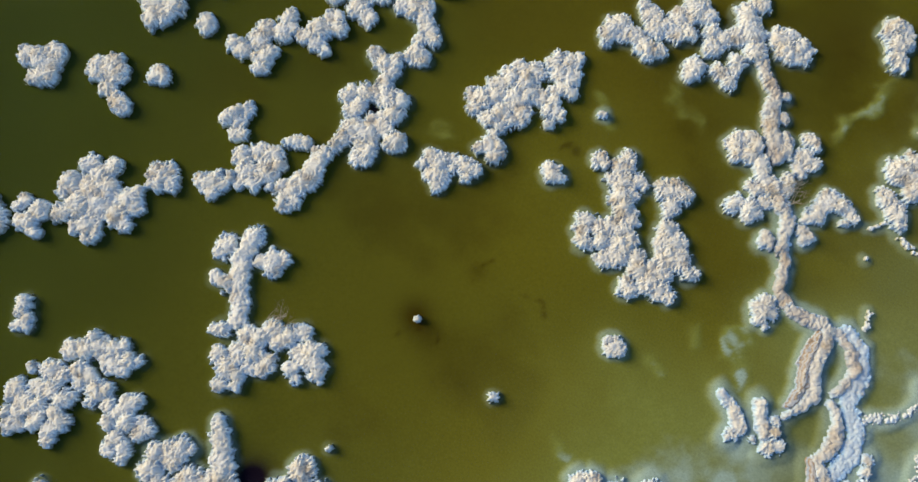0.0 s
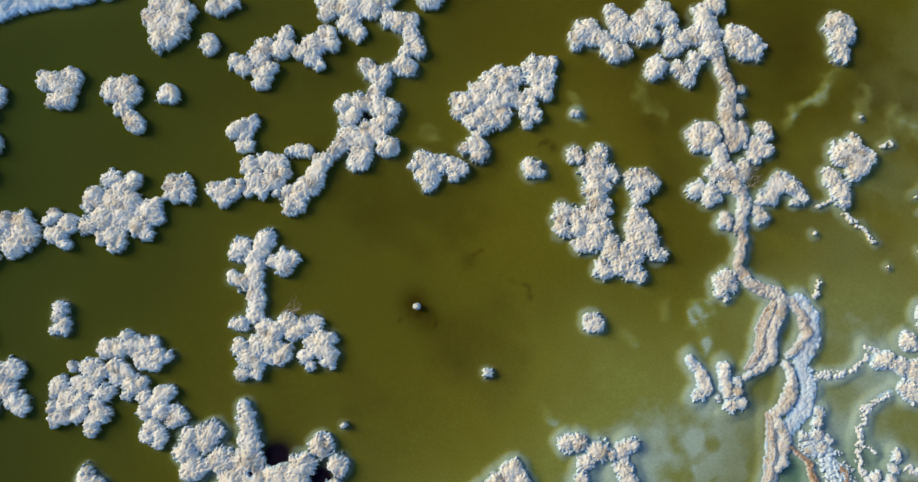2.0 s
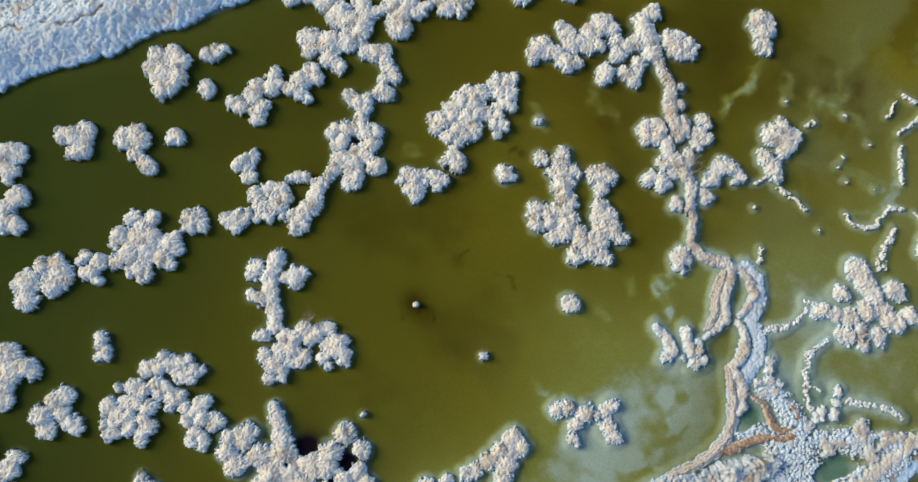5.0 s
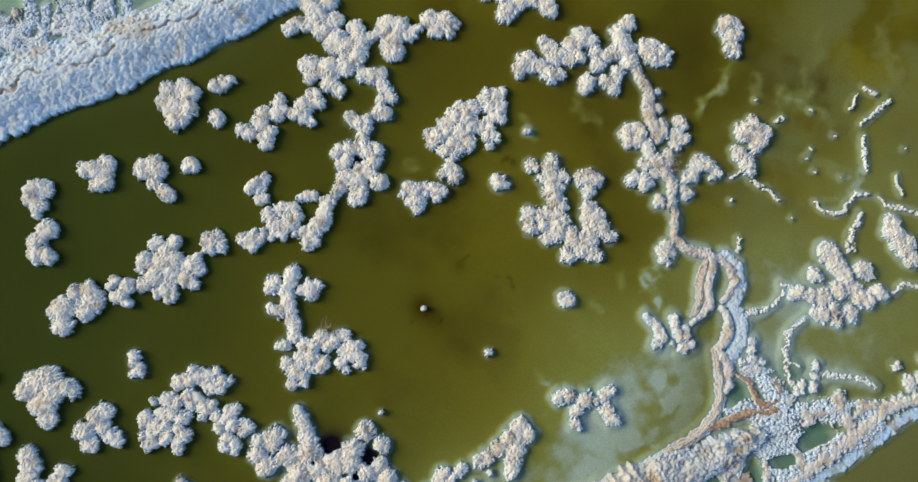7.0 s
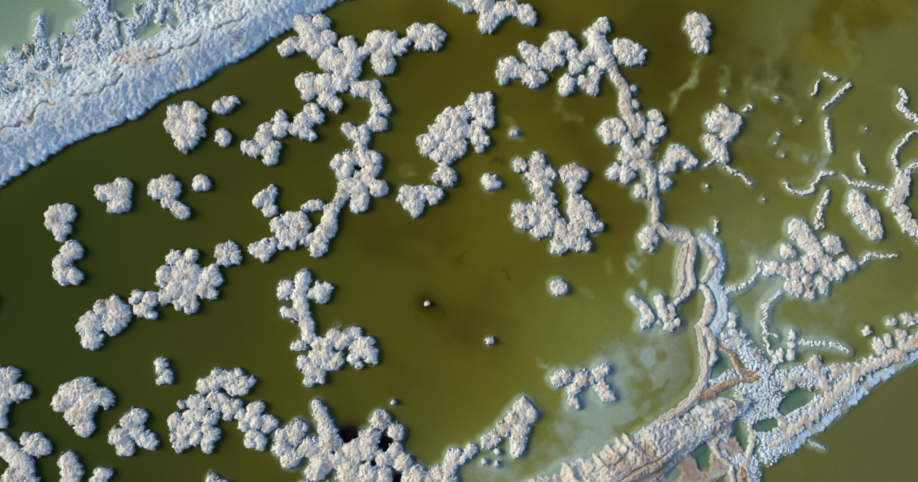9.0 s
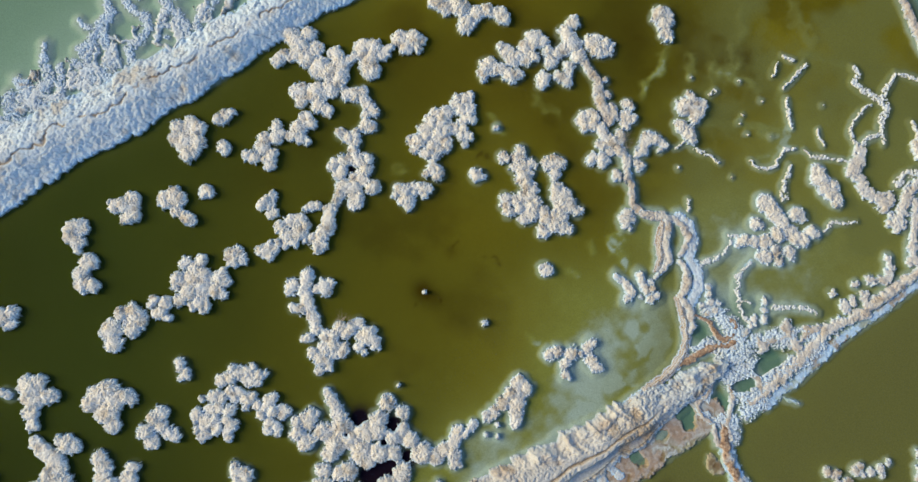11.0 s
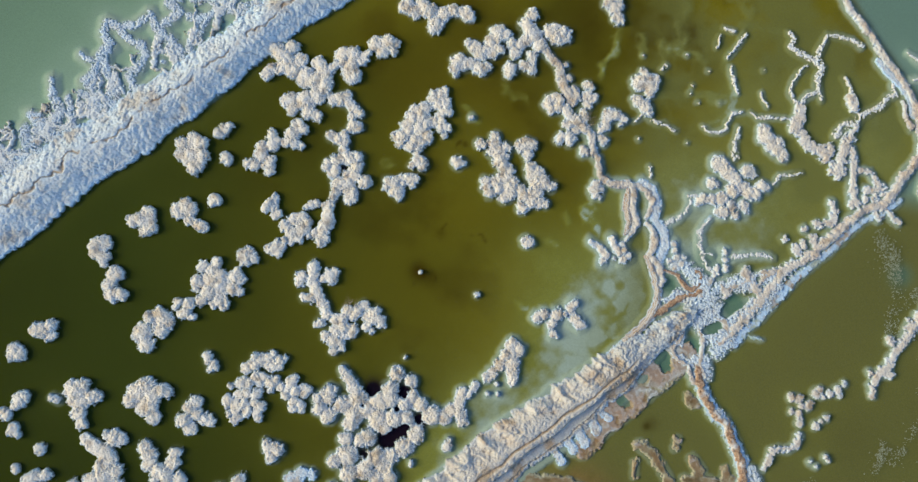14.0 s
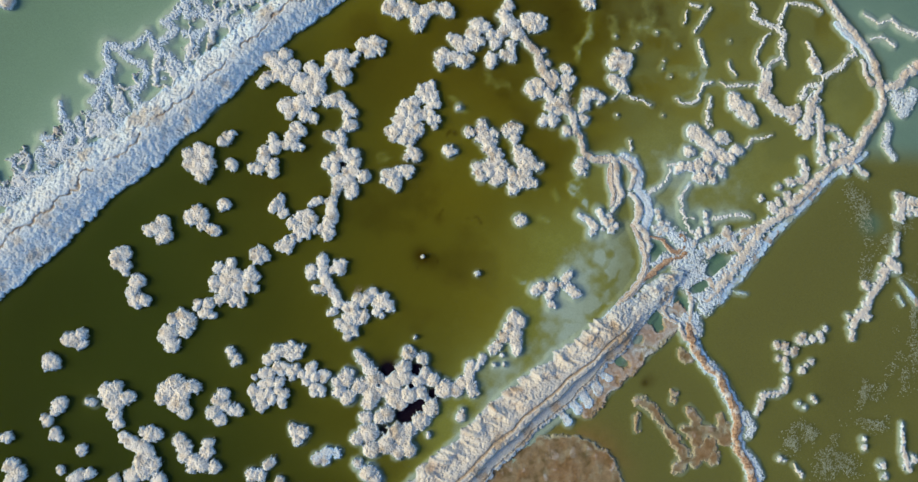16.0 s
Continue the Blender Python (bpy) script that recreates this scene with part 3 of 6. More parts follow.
salt("salt_cluster", "horseshoe-shaped white salt cluster lit warm on one side", "c", 0.25, [[(2.61, 7.88, 0.25)], [(2.94, 7.81, 0.15)], [(3.49, 8.40, 0.31)], [(3.47, 8.03, 0.38)], [(3.35, 7.48, 0.27)], [(3.72, 7.60, 0.46)], [(4.08, 7.94, 0.27)], [(4.33, 7.87, 0.19)], [(3.88, 7.12, 0.42)], [(4.08, 7.36, 0.34)], [(4.16, 6.83, 0.34)], [(4.51, 6.59, 0.30)], [(3.31, 5.84, 0.34)], [(3.30, 5.48, 0.26)], [(3.73, 5.87, 0.34)], [(4.13, 6.12, 0.38)], [(4.50, 6.24, 0.34)], [(3.57, 5.20, 0.30)], [(4.05, 5.50, 0.34)], [(4.61, 5.29, 0.45)], [(4.42, 5.06, 0.30)], [(4.70, 5.69, 0.45)], [(4.85, 6.01, 0.30)], [(5.29, 5.61, 0.34)], [(5.55, 5.33, 0.37)], [(5.52, 4.64, 0.33)], [(5.98, 5.15, 0.41)], [(6.43, 5.10, 0.33)]] + [[(6.76, 5.09, 0.26)], [(5.95, 5.58, 0.34)], [(5.40, 7.73, 0.30)], [(5.46, 7.42, 0.19)], [(5.08, 8.11, 0.38)], [(5.32, 8.26, 0.42)], [(5.58, 8.31, 0.30)], [(5.74, 6.91, 0.38)], [(5.72, 6.56, 0.30)], [(6.09, 6.68, 0.41)], [(6.16, 6.16, 0.45)], [(6.52, 6.28, 0.41)], [(6.99, 6.01, 0.26)], [(7.10, 6.19, 0.19)], [(6.23, 5.65, 0.34)], [(6.33, 6.83, 0.19)]])
salt("salt_mound", "single round bristly white salt knob with pale skirt", "c", 0.35, [[(6.07, 2.81, 0.35)], [(5.87, 2.90, 0.20)], [(6.27, 2.76, 0.22)]])
salt("salt_mound", "tiny white salt knob just above the water", "c", 0.15, [[(3.69, -0.55, 0.16)]])
salt("salt_mound", "tiny white salt knob just above the water", "c", 0.1, [[(0.25, -4.52, 0.12)]])
salt("salt_mound", "tiny white salt knob over a brown stain", "c", 0.0, [[(0.38, 0.28, 0.11)]])
salt("salt_cluster", "wide white salt cluster of rounded lobes at a ridge's end", "c", 0.15, [[(0.43, 12.37, 0.12)], [(0.79, 12.34, 0.44)], [(0.69, 11.90, 0.32)], [(1.11, 12.17, 0.36)], [(0.75, 11.60, 0.16)], [(1.50, 12.29, 0.36)], [(1.91, 12.17, 0.36)], [(2.19, 12.09, 0.36)], [(2.44, 12.25, 0.28)], [(1.64, 13.27, 0.40)], [(1.93, 12.94, 0.40)], [(1.31, 13.44, 0.24)], [(2.22, 13.25, 0.28)], [(2.54, 13.71, 0.44)], [(2.63, 13.13, 0.36)], [(2.97, 13.35, 0.32)], [(2.89, 14.32, 0.48)], [(3.30, 14.20, 0.36)], [(2.61, 14.41, 0.32)], [(3.64, 13.78, 0.28)], [(3.92, 13.37, 0.36)], [(4.16, 13.86, 0.36)], [(4.45, 14.17, 0.40)], [(4.82, 14.53, 0.48)], [(4.30, 15.09, 0.44), (4.64, 14.67, 0.40)], [(4.57, 15.65, 0.36)], [(5.21, 14.01, 0.40)]] + [[(5.76, 14.88, 0.44)], [(5.97, 15.13, 0.28)], [(6.13, 14.60, 0.44)], [(6.50, 14.97, 0.36)], [(6.72, 14.98, 0.24)], [(6.78, 14.64, 0.24)], [(6.48, 14.57, 0.32)]])
salt("salt_mound", "round white salt knob with a flat top", "c", 0.15, [[(3.78, 12.35, 0.39)], [(3.79, 12.54, 0.28)], [(3.73, 12.07, 0.28)]])
salt("salt_clump", "small two-lobed white salt clump by the ridge", "c", 0.15, [[(4.68, 12.68, 0.31)], [(4.45, 12.70, 0.28)], [(4.90, 13.32, 0.32)], [(5.00, 12.51, 0.27)], [(4.97, 12.98, 0.24)]])
salt("salt_ridge", "white salt ridge winding through the brine", "r", 0.25, [[(5.39, 13.88, 0.28), (6.02, 13.40, 0.21), (6.57, 12.89, 0.24), (6.76, 12.40, 0.27), (6.93, 11.90, 0.30), (7.33, 11.43, 0.32)], [(6.91, 13.10, 0.16)], [(7.16, 12.40, 0.22)], [(7.57, 11.82, 0.25)], [(7.67, 11.41, 0.28)], [(7.60, 11.12, 0.22)]])
salt("salt_clump", "rounded white salt clump joined to the ridge", "c", 0.25, [[(6.18, 10.70, 0.35)], [(6.25, 10.98, 0.31)], [(6.47, 11.19, 0.23)], [(6.76, 11.07, 0.31)], [(6.41, 10.48, 0.31)], [(6.78, 10.60, 0.35)], [(7.20, 10.63, 0.31), (7.52, 10.24, 0.27), (7.95, 10.04, 0.31)]])
salt("salt_clump", "two white salt lobes leaning on the ridge", "c", 0.25, [[(8.27, 12.15, 0.27)], [(8.53, 12.07, 0.15)], [(8.38, 11.50, 0.39)], [(8.72, 11.48, 0.27)], [(8.36, 11.13, 0.27)], [(8.53, 11.00, 0.19)]])
salt("salt_clump", "white salt crust over a dead bush on the ridge", "c", 0.3, [[(7.95, 10.04, 0.34)], [(8.22, 10.56, 0.27)], [(8.27, 10.25, 0.27)], [(7.46, 9.73, 0.31)], [(7.93, 9.45, 0.27)], [(8.34, 9.71, 0.30)]])
salt("salt_clump", "rounded white salt clump joined to the ridge", "c", 0.2, [[(7.17, 8.97, 0.30)], [(7.62, 9.02, 0.34)], [(7.87, 8.95, 0.27)], [(7.68, 8.71, 0.23)], [(7.09, 8.80, 0.27)]])
salt("salt_ridge", "narrow warm white salt ridge winding between clumps", "r", 0.5, [[(8.34, 9.71, 0.25), (8.85, 9.34, 0.28), (8.95, 8.94, 0.26), (9.09, 8.46, 0.22), (9.46, 8.02, 0.18), (9.62, 7.44, 0.18), (9.69, 7.09, 0.18), (10.24, 6.84, 0.18), (10.80, 6.76, 0.21), (11.24, 6.92, 0.24)], [(8.60, 8.38, 0.28)], [(8.48, 8.19, 0.15)], [(9.43, 9.24, 0.28)], [(9.68, 9.17, 0.19)], [(9.59, 9.01, 0.19)]])
salt("salt_clump", "arched white salt clump beside the ridge", "c", 0.4, [[(9.33, 9.64, 0.19), (9.60, 10.16, 0.27), (9.75, 10.72, 0.34)], [(10.08, 10.69, 0.34)], [(10.46, 10.58, 0.27)], [(10.70, 10.51, 0.15)], [(9.61, 9.93, 0.27)], [(10.50, 10.27, 0.15)]])
salt("salt_clump", "rounded warm-lit salt clump at the ridge foot", "c", 0.4, [[(9.52, 6.61, 0.30)], [(9.50, 6.26, 0.37)], [(9.55, 5.97, 0.26)], [(9.82, 6.36, 0.26)], [(9.79, 5.90, 0.15)]])
salt("salt_clump", "pale-rimmed salt clump with tan terraces", "c", 0.9, [[(9.63, 3.35, 0.14), (10.00, 3.16, 0.18), (10.32, 2.94, 0.22), (10.59, 2.70, 0.25)], [(10.38, 2.26, 0.16)], [(10.46, 2.41, 0.22)]])
salt("salt_clump", "pale-rimmed lumpy salt clump in milky water", "c", 0.9, [[(10.82, 3.67, 0.22), (11.06, 3.20, 0.22), (11.33, 2.96, 0.25)], [(11.48, 3.46, 0.18)], [(11.59, 3.12, 0.22)], [(11.61, 2.62, 0.29)], [(11.91, 2.81, 0.21)], [(11.06, 2.58, 0.13)]])
salt("salt_cluster", "branching salt-crusted dead bush with rounded lobes", "c", 0.7, [[(16.35, 8.90, 0.43), (16.89, 8.52, 0.43), (17.60, 8.04, 0.37)], [(16.26, 8.73, 0.28)], [(18.14, 8.66, 0.37)], [(18.44, 8.62, 0.28)], [(16.13, 7.68, 0.35)], [(16.42, 7.64, 0.23)], [(15.70, 6.68, 0.33)], [(15.45, 6.54, 0.25)], [(16.25, 6.73, 0.33)], [(16.77, 6.91, 0.37)], [(17.35, 7.39, 0.42)], [(17.97, 7.74, 0.42)], [(18.47, 7.48, 0.42)], [(19.05, 7.97, 0.33)], [(19.35, 7.93, 0.23)], [(16.99, 6.13, 0.37)], [(16.70, 6.17, 0.28)], [(17.44, 6.57, 0.33)], [(17.72, 6.09, 0.23)], [(18.13, 6.66, 0.33)], [(18.33, 6.44, 0.18)], [(18.77, 7.44, 0.28)]])
salt("salt_clump", "oblong warm white salt clump in shallow brine", "c", 0.5, [[(18.83, 11.21, 0.38)], [(18.86, 10.78, 0.38)], [(19.40, 10.39, 0.44)], [(19.73, 10.21, 0.43)], [(20.11, 9.91, 0.33)], [(19.16, 10.74, 0.38)], [(19.76, 10.66, 0.27)]])
salt("salt_clump", "pear-shaped white salt clump with a thin tail", "c", 0.4, [[(11.44, 13.34, 0.27)], [(11.25, 12.77, 0.49)], [(11.81, 12.82, 0.57)], [(12.14, 13.07, 0.30)], [(11.87, 12.26, 0.30)], [(11.32, 11.71, 0.34)], [(11.76, 11.44, 0.38)], [(11.99, 11.11, 0.23)], [(11.11, 11.81, 0.23)]])
salt("salt_string", "thin string of fine white salt beads in olive shallows", "s", 0.3, [[(17.05, 16.70, 0.10), (16.75, 16.01, 0.10), (16.48, 15.44, 0.10), (16.20, 15.16, 0.10)], [(16.45, 14.53, 0.12), (16.59, 14.11, 0.12), (16.84, 13.54, 0.12), (17.04, 13.13, 0.10)], [(15.82, 16.81, 0.09), (16.38, 16.71, 0.10)], [(15.63, 16.35, 0.07), (15.44, 15.61, 0.07)]])
salt("salt_string", "thin string of fine white salt beads in olive shallows", "s", 0.3, [[(15.28, 10.89, 0.10), (15.77, 10.64, 0.10), (16.21, 10.67, 0.12), (16.60, 10.92, 0.10), (16.62, 11.28, 0.09), (16.88, 11.92, 0.09), (17.46, 12.04, 0.09)], [(17.32, 11.15, 0.10), (17.31, 10.61, 0.14), (17.19, 10.06, 0.17), (17.30, 9.45, 0.21)]])
salt("salt_string", "thin string of fine white salt beads in olive shallows", "s", 0.3, [[(17.90, 12.11, 0.07), (18.36, 11.89, 0.10), (19.09, 12.02, 0.10), (19.94, 12.12, 0.10), (20.43, 12.09, 0.07)], [(18.43, 13.38, 0.07), (18.60, 12.96, 0.07), (18.84, 12.62, 0.07)]])
salt("salt_string", "winding ridge of fine white salt beads between shallow pools", "s", 0.45, [[(19.63, 17.14, 0.10), (19.98, 16.84, 0.14), (19.81, 16.35, 0.14), (20.43, 16.04, 0.17), (21.07, 15.80, 0.19), (21.45, 15.68, 0.17)], [(21.97, 17.38, 0.14), (21.70, 16.73, 0.17), (21.44, 15.97, 0.17), (21.84, 15.42, 0.17), (21.65, 14.67, 0.19), (21.79, 14.06, 0.19), (22.04, 13.53, 0.10)], [(21.79, 13.95, 0.14), (21.25, 13.69, 0.14), (20.93, 13.30, 0.14), (20.76, 12.88, 0.14)]])
salt("salt_string", "thin string of fine white salt beads in olive shallows", "s", 0.3, [[(21.01, 15.46, 0.05), (20.51, 14.94, 0.09), (20.24, 14.41, 0.10), (20.05, 13.81, 0.10), (20.29, 13.32, 0.10), (20.56, 13.12, 0.09)]])
salt("salt_string", "thin string of fine white salt beads in olive shallows", "s", 0.45, [[(22.05, 17.42, 0.10), (22.95, 17.43, 0.14), (23.45, 17.33, 0.14), (24.02, 17.08, 0.14)]])
salt("salt_string", "thin string of fine white salt beads in olive shallows", "s", 0.3, [[(23.28, 15.03, 0.10), (23.61, 14.58, 0.14), (23.78, 14.11, 0.17)], [(24.28, 13.05, 0.12), (24.00, 13.33, 0.14)]])
salt("salt_clump", "slim warm white salt clump at a string's end", "c", 0.3, [[(23.79, 13.90, 0.30)], [(23.88, 13.61, 0.35)], [(24.04, 13.29, 0.26)]])
salt("salt_string", "winding ridge of fine white salt beads between shallow pools", "s", 0.5, [[(26.19, 15.16, 0.14), (26.41, 14.55, 0.17), (25.96, 14.29, 0.14), (25.68, 13.76, 0.17), (25.02, 13.33, 0.17), (24.40, 12.84, 0.17), (24.23, 12.32, 0.17)], [(23.14, 11.61, 0.21), (23.42, 12.11, 0.17), (23.92, 12.51, 0.14)]])
salt("salt_ridge", "lumpy white salt ridge with a round end", "n", 0.5, [[(24.16, 12.24, 0.21), (23.96, 11.67, 0.24), (23.73, 10.93, 0.28), (23.58, 10.18, 0.28)], [(23.49, 9.63, 0.48)], [(23.22, 9.83, 0.28)], [(23.76, 9.43, 0.28)]])
salt("salt_ridge", "lumpy white salt ridge with a round end", "n", 0.5, [[(20.80, 12.92, 0.21), (20.79, 12.15, 0.35), (20.67, 11.60, 0.35)], [(21.06, 11.34, 0.24), (21.49, 10.79, 0.24), (22.06, 10.61, 0.28), (22.44, 10.50, 0.31)], [(22.63, 10.40, 0.45)], [(22.88, 10.68, 0.31)]])
salt("salt_ring", "ring of salt ridges round a small dark pool", "n", 0.6, [[(24.15, 10.85, 0.21), (24.41, 9.99, 0.17), (24.37, 9.15, 0.24), (24.51, 8.54, 0.24), (24.66, 7.82, 0.28)], [(24.80, 9.80, 0.14), (25.40, 9.77, 0.14), (25.80, 9.26, 0.17), (26.27, 8.93, 0.21)], [(25.33, 8.67, 0.24)], [(25.89, 8.79, 0.21)], [(25.28, 8.16, 0.24)], [(25.84, 8.31, 0.21)], [(26.32, 8.53, 0.21)]])
salt("salt_clump", "short salt arm reaching out from the ridge", "n", 0.5, [[(23.35, 7.62, 0.24), (23.53, 7.09, 0.17), (23.45, 6.43, 0.24)], [(23.22, 6.42, 0.21)], [(22.63, 6.23, 0.21)], [(21.90, 5.89, 0.17)]])
salt("salt_string", "low white salt string bordering a pale pool", "s", 0.7, [[(16.31, 5.72, 0.10), (16.04, 5.30, 0.12), (15.81, 4.75, 0.14), (15.96, 4.05, 0.14), (16.13, 3.42, 0.14), (16.52, 2.94, 0.14), (16.90, 2.75, 0.14)], [(16.27, 3.64, 0.10), (16.71, 3.60, 0.07)]])
salt("salt_string", "low white salt string bordering a pale pool", "s", 0.7, [[(17.95, 3.64, 0.14), (18.49, 3.86, 0.14), (19.04, 3.97, 0.14), (19.77, 4.05, 0.14), (20.22, 3.97, 0.10)]])
salt("salt_clump", "upright pair of small salt lumps near the bank", "c", 0.6, [[(17.42, 3.93, 0.21)], [(17.48, 3.47, 0.21)], [(17.54, 2.97, 0.21)], [(17.04, 2.87, 0.21)], [(17.12, 2.63, 0.14)]])
salt("salt_string", "thin string of fine white salt beads in olive shallows", "s", 0.6, [[(15.43, 6.79, 0.12), (14.90, 6.75, 0.12), (15.04, 6.38, 0.09), (14.87, 5.87, 0.09), (14.47, 5.37, 0.15), (14.00, 5.10, 0.18), (13.67, 4.71, 0.15)]])
salt("salt_string", "thin string of fine white salt beads in olive shallows", "s", 0.4, [[(19.86, 8.27, 0.10), (20.10, 8.72, 0.10), (20.65, 8.87, 0.10), (21.38, 9.11, 0.07)]])
salt("salt_string", "thin string of fine white salt beads in olive shallows", "s", 0.3, [[(12.44, 8.08, 0.07), (12.58, 7.56, 0.10)]])
salt("salt_string", "thin string of fine white salt beads in olive shallows", "s", 0.3, [[(11.67, 10.96, 0.09), (11.26, 10.57, 0.07)], [(12.19, 10.75, 0.10), (12.67, 10.61, 0.10), (13.03, 10.71, 0.10), (13.33, 10.55, 0.07), (13.70, 10.40, 0.09)], [(12.43, 13.76, 0.10), (12.67, 14.03, 0.10)]])
salt("salt_string", "scattered tiny white salt beads in olive shallows", "s", 0.3, [[(11.27, 14.39, 0.07)], [(13.79, 14.85, 0.07)], [(14.36, 13.16, 0.07)], [(14.24, 12.68, 0.07)], [(15.15, 14.17, 0.07)], [(11.64, 9.56, 0.07)], [(16.05, 12.39, 0.07)], [(18.41, 14.69, 0.07)], [(14.46, 9.81, 0.07)], [(14.77, 12.22, 0.07)]])
salt("salt_ridge", "warm tan salt ridge round a small pool", "r", 0.6, [[(10.23, 6.84, 0.16), (10.72, 6.88, 0.18), (11.32, 6.95, 0.18), (11.64, 6.64, 0.21), (11.75, 6.12, 0.23), (11.76, 5.56, 0.23), (11.99, 5.08, 0.23), (12.16, 4.73, 0.21), (11.90, 4.22, 0.13), (11.67, 3.72, 0.10)], [(11.56, 6.90, 0.18), (12.03, 6.92, 0.18), (12.55, 6.63, 0.18), (12.81, 6.22, 0.18), (12.84, 5.67, 0.18), (12.69, 5.25, 0.18)], [(12.69, 4.83, 0.18), (13.02, 4.48, 0.21), (13.22, 4.00, 0.23), (13.30, 3.47, 0.23), (13.10, 3.05, 0.21), (13.51, 2.81, 0.23), (13.81, 2.37, 0.21), (14.04, 1.82, 0.18), (13.95, 1.49, 0.13)]], holes=[[(12.26, 6.02, 0.21), (12.39, 5.51, 0.21)]])
salt("salt_terrace", "grey-brown terraced salt bank stepping down to brine", "t", 0.6, [[(11.39, 6.66, 0.18), (11.48, 6.01, 0.26), (11.57, 5.35, 0.29), (11.71, 4.75, 0.21), (11.63, 4.11, 0.13)]])
salt("salt_terrace", "brown and grey terraced salt bank along milky water", "t", 0.6, [[(12.97, 2.93, 0.16), (13.29, 2.44, 0.21), (13.63, 1.80, 0.23), (13.86, 1.07, 0.23), (13.87, 0.31, 0.26), (13.61, -0.42, 0.26), (13.10, -1.08, 0.23), (12.42, -1.85, 0.21), (11.72, -2.62, 0.18), (11.04, -3.46, 0.18), (10.47, -4.21, 0.16), (9.88, -4.88, 0.13)]])
salt("salt_shelf", "pale blue low salt shelf beside the ridge", "w", 0.7, [[(12.09, 7.20, 0.21), (12.75, 6.87, 0.26), (13.12, 6.05, 0.26), (13.12, 5.15, 0.26), (13.77, 4.47, 0.31), (13.85, 3.67, 0.31), (13.77, 2.95, 0.23)]], holes=[[(12.26, 6.02, 0.21), (12.39, 5.51, 0.21)]])
salt("salt_clump", "knobbly pale salt clump near the bank", "c", 0.8, [[(14.40, 3.94, 0.21)], [(14.45, 3.59, 0.21)], [(14.62, 3.17, 0.24)], [(14.27, 2.94, 0.17)], [(14.96, 2.84, 0.21)], [(14.65, 2.61, 0.17)], [(15.05, 3.20, 0.17)]])
salt("mud_ridge", "rust-brown muddy salt ridge curling beside the bank", "m", 1.0, [[(13.94, 2.31, 0.09), (14.45, 2.35, 0.09), (14.93, 2.13, 0.10), (15.09, 1.85, 0.14), (15.36, 1.59, 0.14), (15.80, 1.51, 0.17), (16.07, 1.85, 0.14), (16.19, 2.35, 0.14), (15.92, 2.55, 0.14)], [(16.23, 1.50, 0.17), (15.88, 1.19, 0.21), (15.38, 1.09, 0.17), (15.00, 0.82, 0.17), (14.62, 0.48, 0.17), (14.13, 0.02, 0.17), (13.62, -0.43, 0.14)]])
salt("salt_shelf", "low blue-white salt shelf pierced by turquoise pools", "l", 0.7, [[(14.64, 2.82, 0.35), (15.45, 2.59, 0.35), (16.21, 2.00, 0.48), (16.79, 1.25, 0.55)], [(14.38, 0.89, 0.31), (15.16, 1.15, 0.31), (16.08, 0.85, 0.48), (17.01, 0.48, 0.55), (17.94, 0.26, 0.55)], [(17.31, 1.82, 0.31), (17.95, 2.11, 0.35), (18.75, 2.27, 0.42), (19.55, 2.57, 0.35), (20.37, 2.98, 0.35)], [(16.39, -0.19, 0.48), (17.26, -0.85, 0.55), (18.18, -0.97, 0.45), (17.67, -1.71, 0.42)], [(18.30, 0.28, 0.55), (19.19, 0.87, 0.48), (19.97, 1.45, 0.35), (20.66, 2.39, 0.35)], [(15.47, -1.31, 0.28), (15.33, -2.20, 0.31), (16.07, -2.51, 0.31), (16.98, -2.46, 0.38), (17.19, -3.15, 0.35)]], holes=[[(17.82, 0.39, 0.30), (18.27, 0.95, 0.41), (18.72, 1.37, 0.35)], [(16.92, -0.62, 0.25), (17.42, -0.42, 0.30), (17.67, -0.22, 0.25)], [(15.97, -1.99, 0.41), (16.10, -1.56, 0.35), (16.41, -1.22, 0.20)], [(14.10, 2.07, 0.25), (14.41, 1.67, 0.45), (14.29, 1.09, 0.25)], [(19.55, 2.57, 0.20)], [(15.43, -2.02, 0.20)]])
salt("salt_ridge", "granular warm white salt ridge along the bank", "n", 0.4, [[(18.25, -0.86, 0.24), (18.58, -0.20, 0.28), (19.03, 0.32, 0.31), (19.54, 1.07, 0.31), (19.89, 1.59, 0.28), (20.40, 2.37, 0.28), (20.74, 3.04, 0.31), (21.27, 3.51, 0.31), (21.99, 4.06, 0.28), (22.63, 4.57, 0.28)], [(18.75, 3.02, 0.24), (18.96, 2.53, 0.21), (19.42, 2.13, 0.21), (19.80, 1.87, 0.21)], [(19.42, 2.13, 0.14), (19.84, 2.59, 0.14), (19.89, 3.02, 0.17), (20.33, 3.19, 0.21)], [(17.49, 1.94, 0.17), (17.80, 1.46, 0.21), (18.00, 2.00, 0.17), (18.57, 2.22, 0.14), (18.96, 2.53, 0.14)], [(16.90, 2.68, 0.14), (16.78, 2.25, 0.14), (16.44, 1.76, 0.14), (16.17, 1.21, 0.17)], [(21.95, 4.99, 0.17)]] + [[(21.51, 4.71, 0.21), (21.83, 4.37, 0.21)], [(20.79, 5.16, 0.17)], [(22.45, 5.39, 0.21), (22.69, 4.93, 0.21)]])
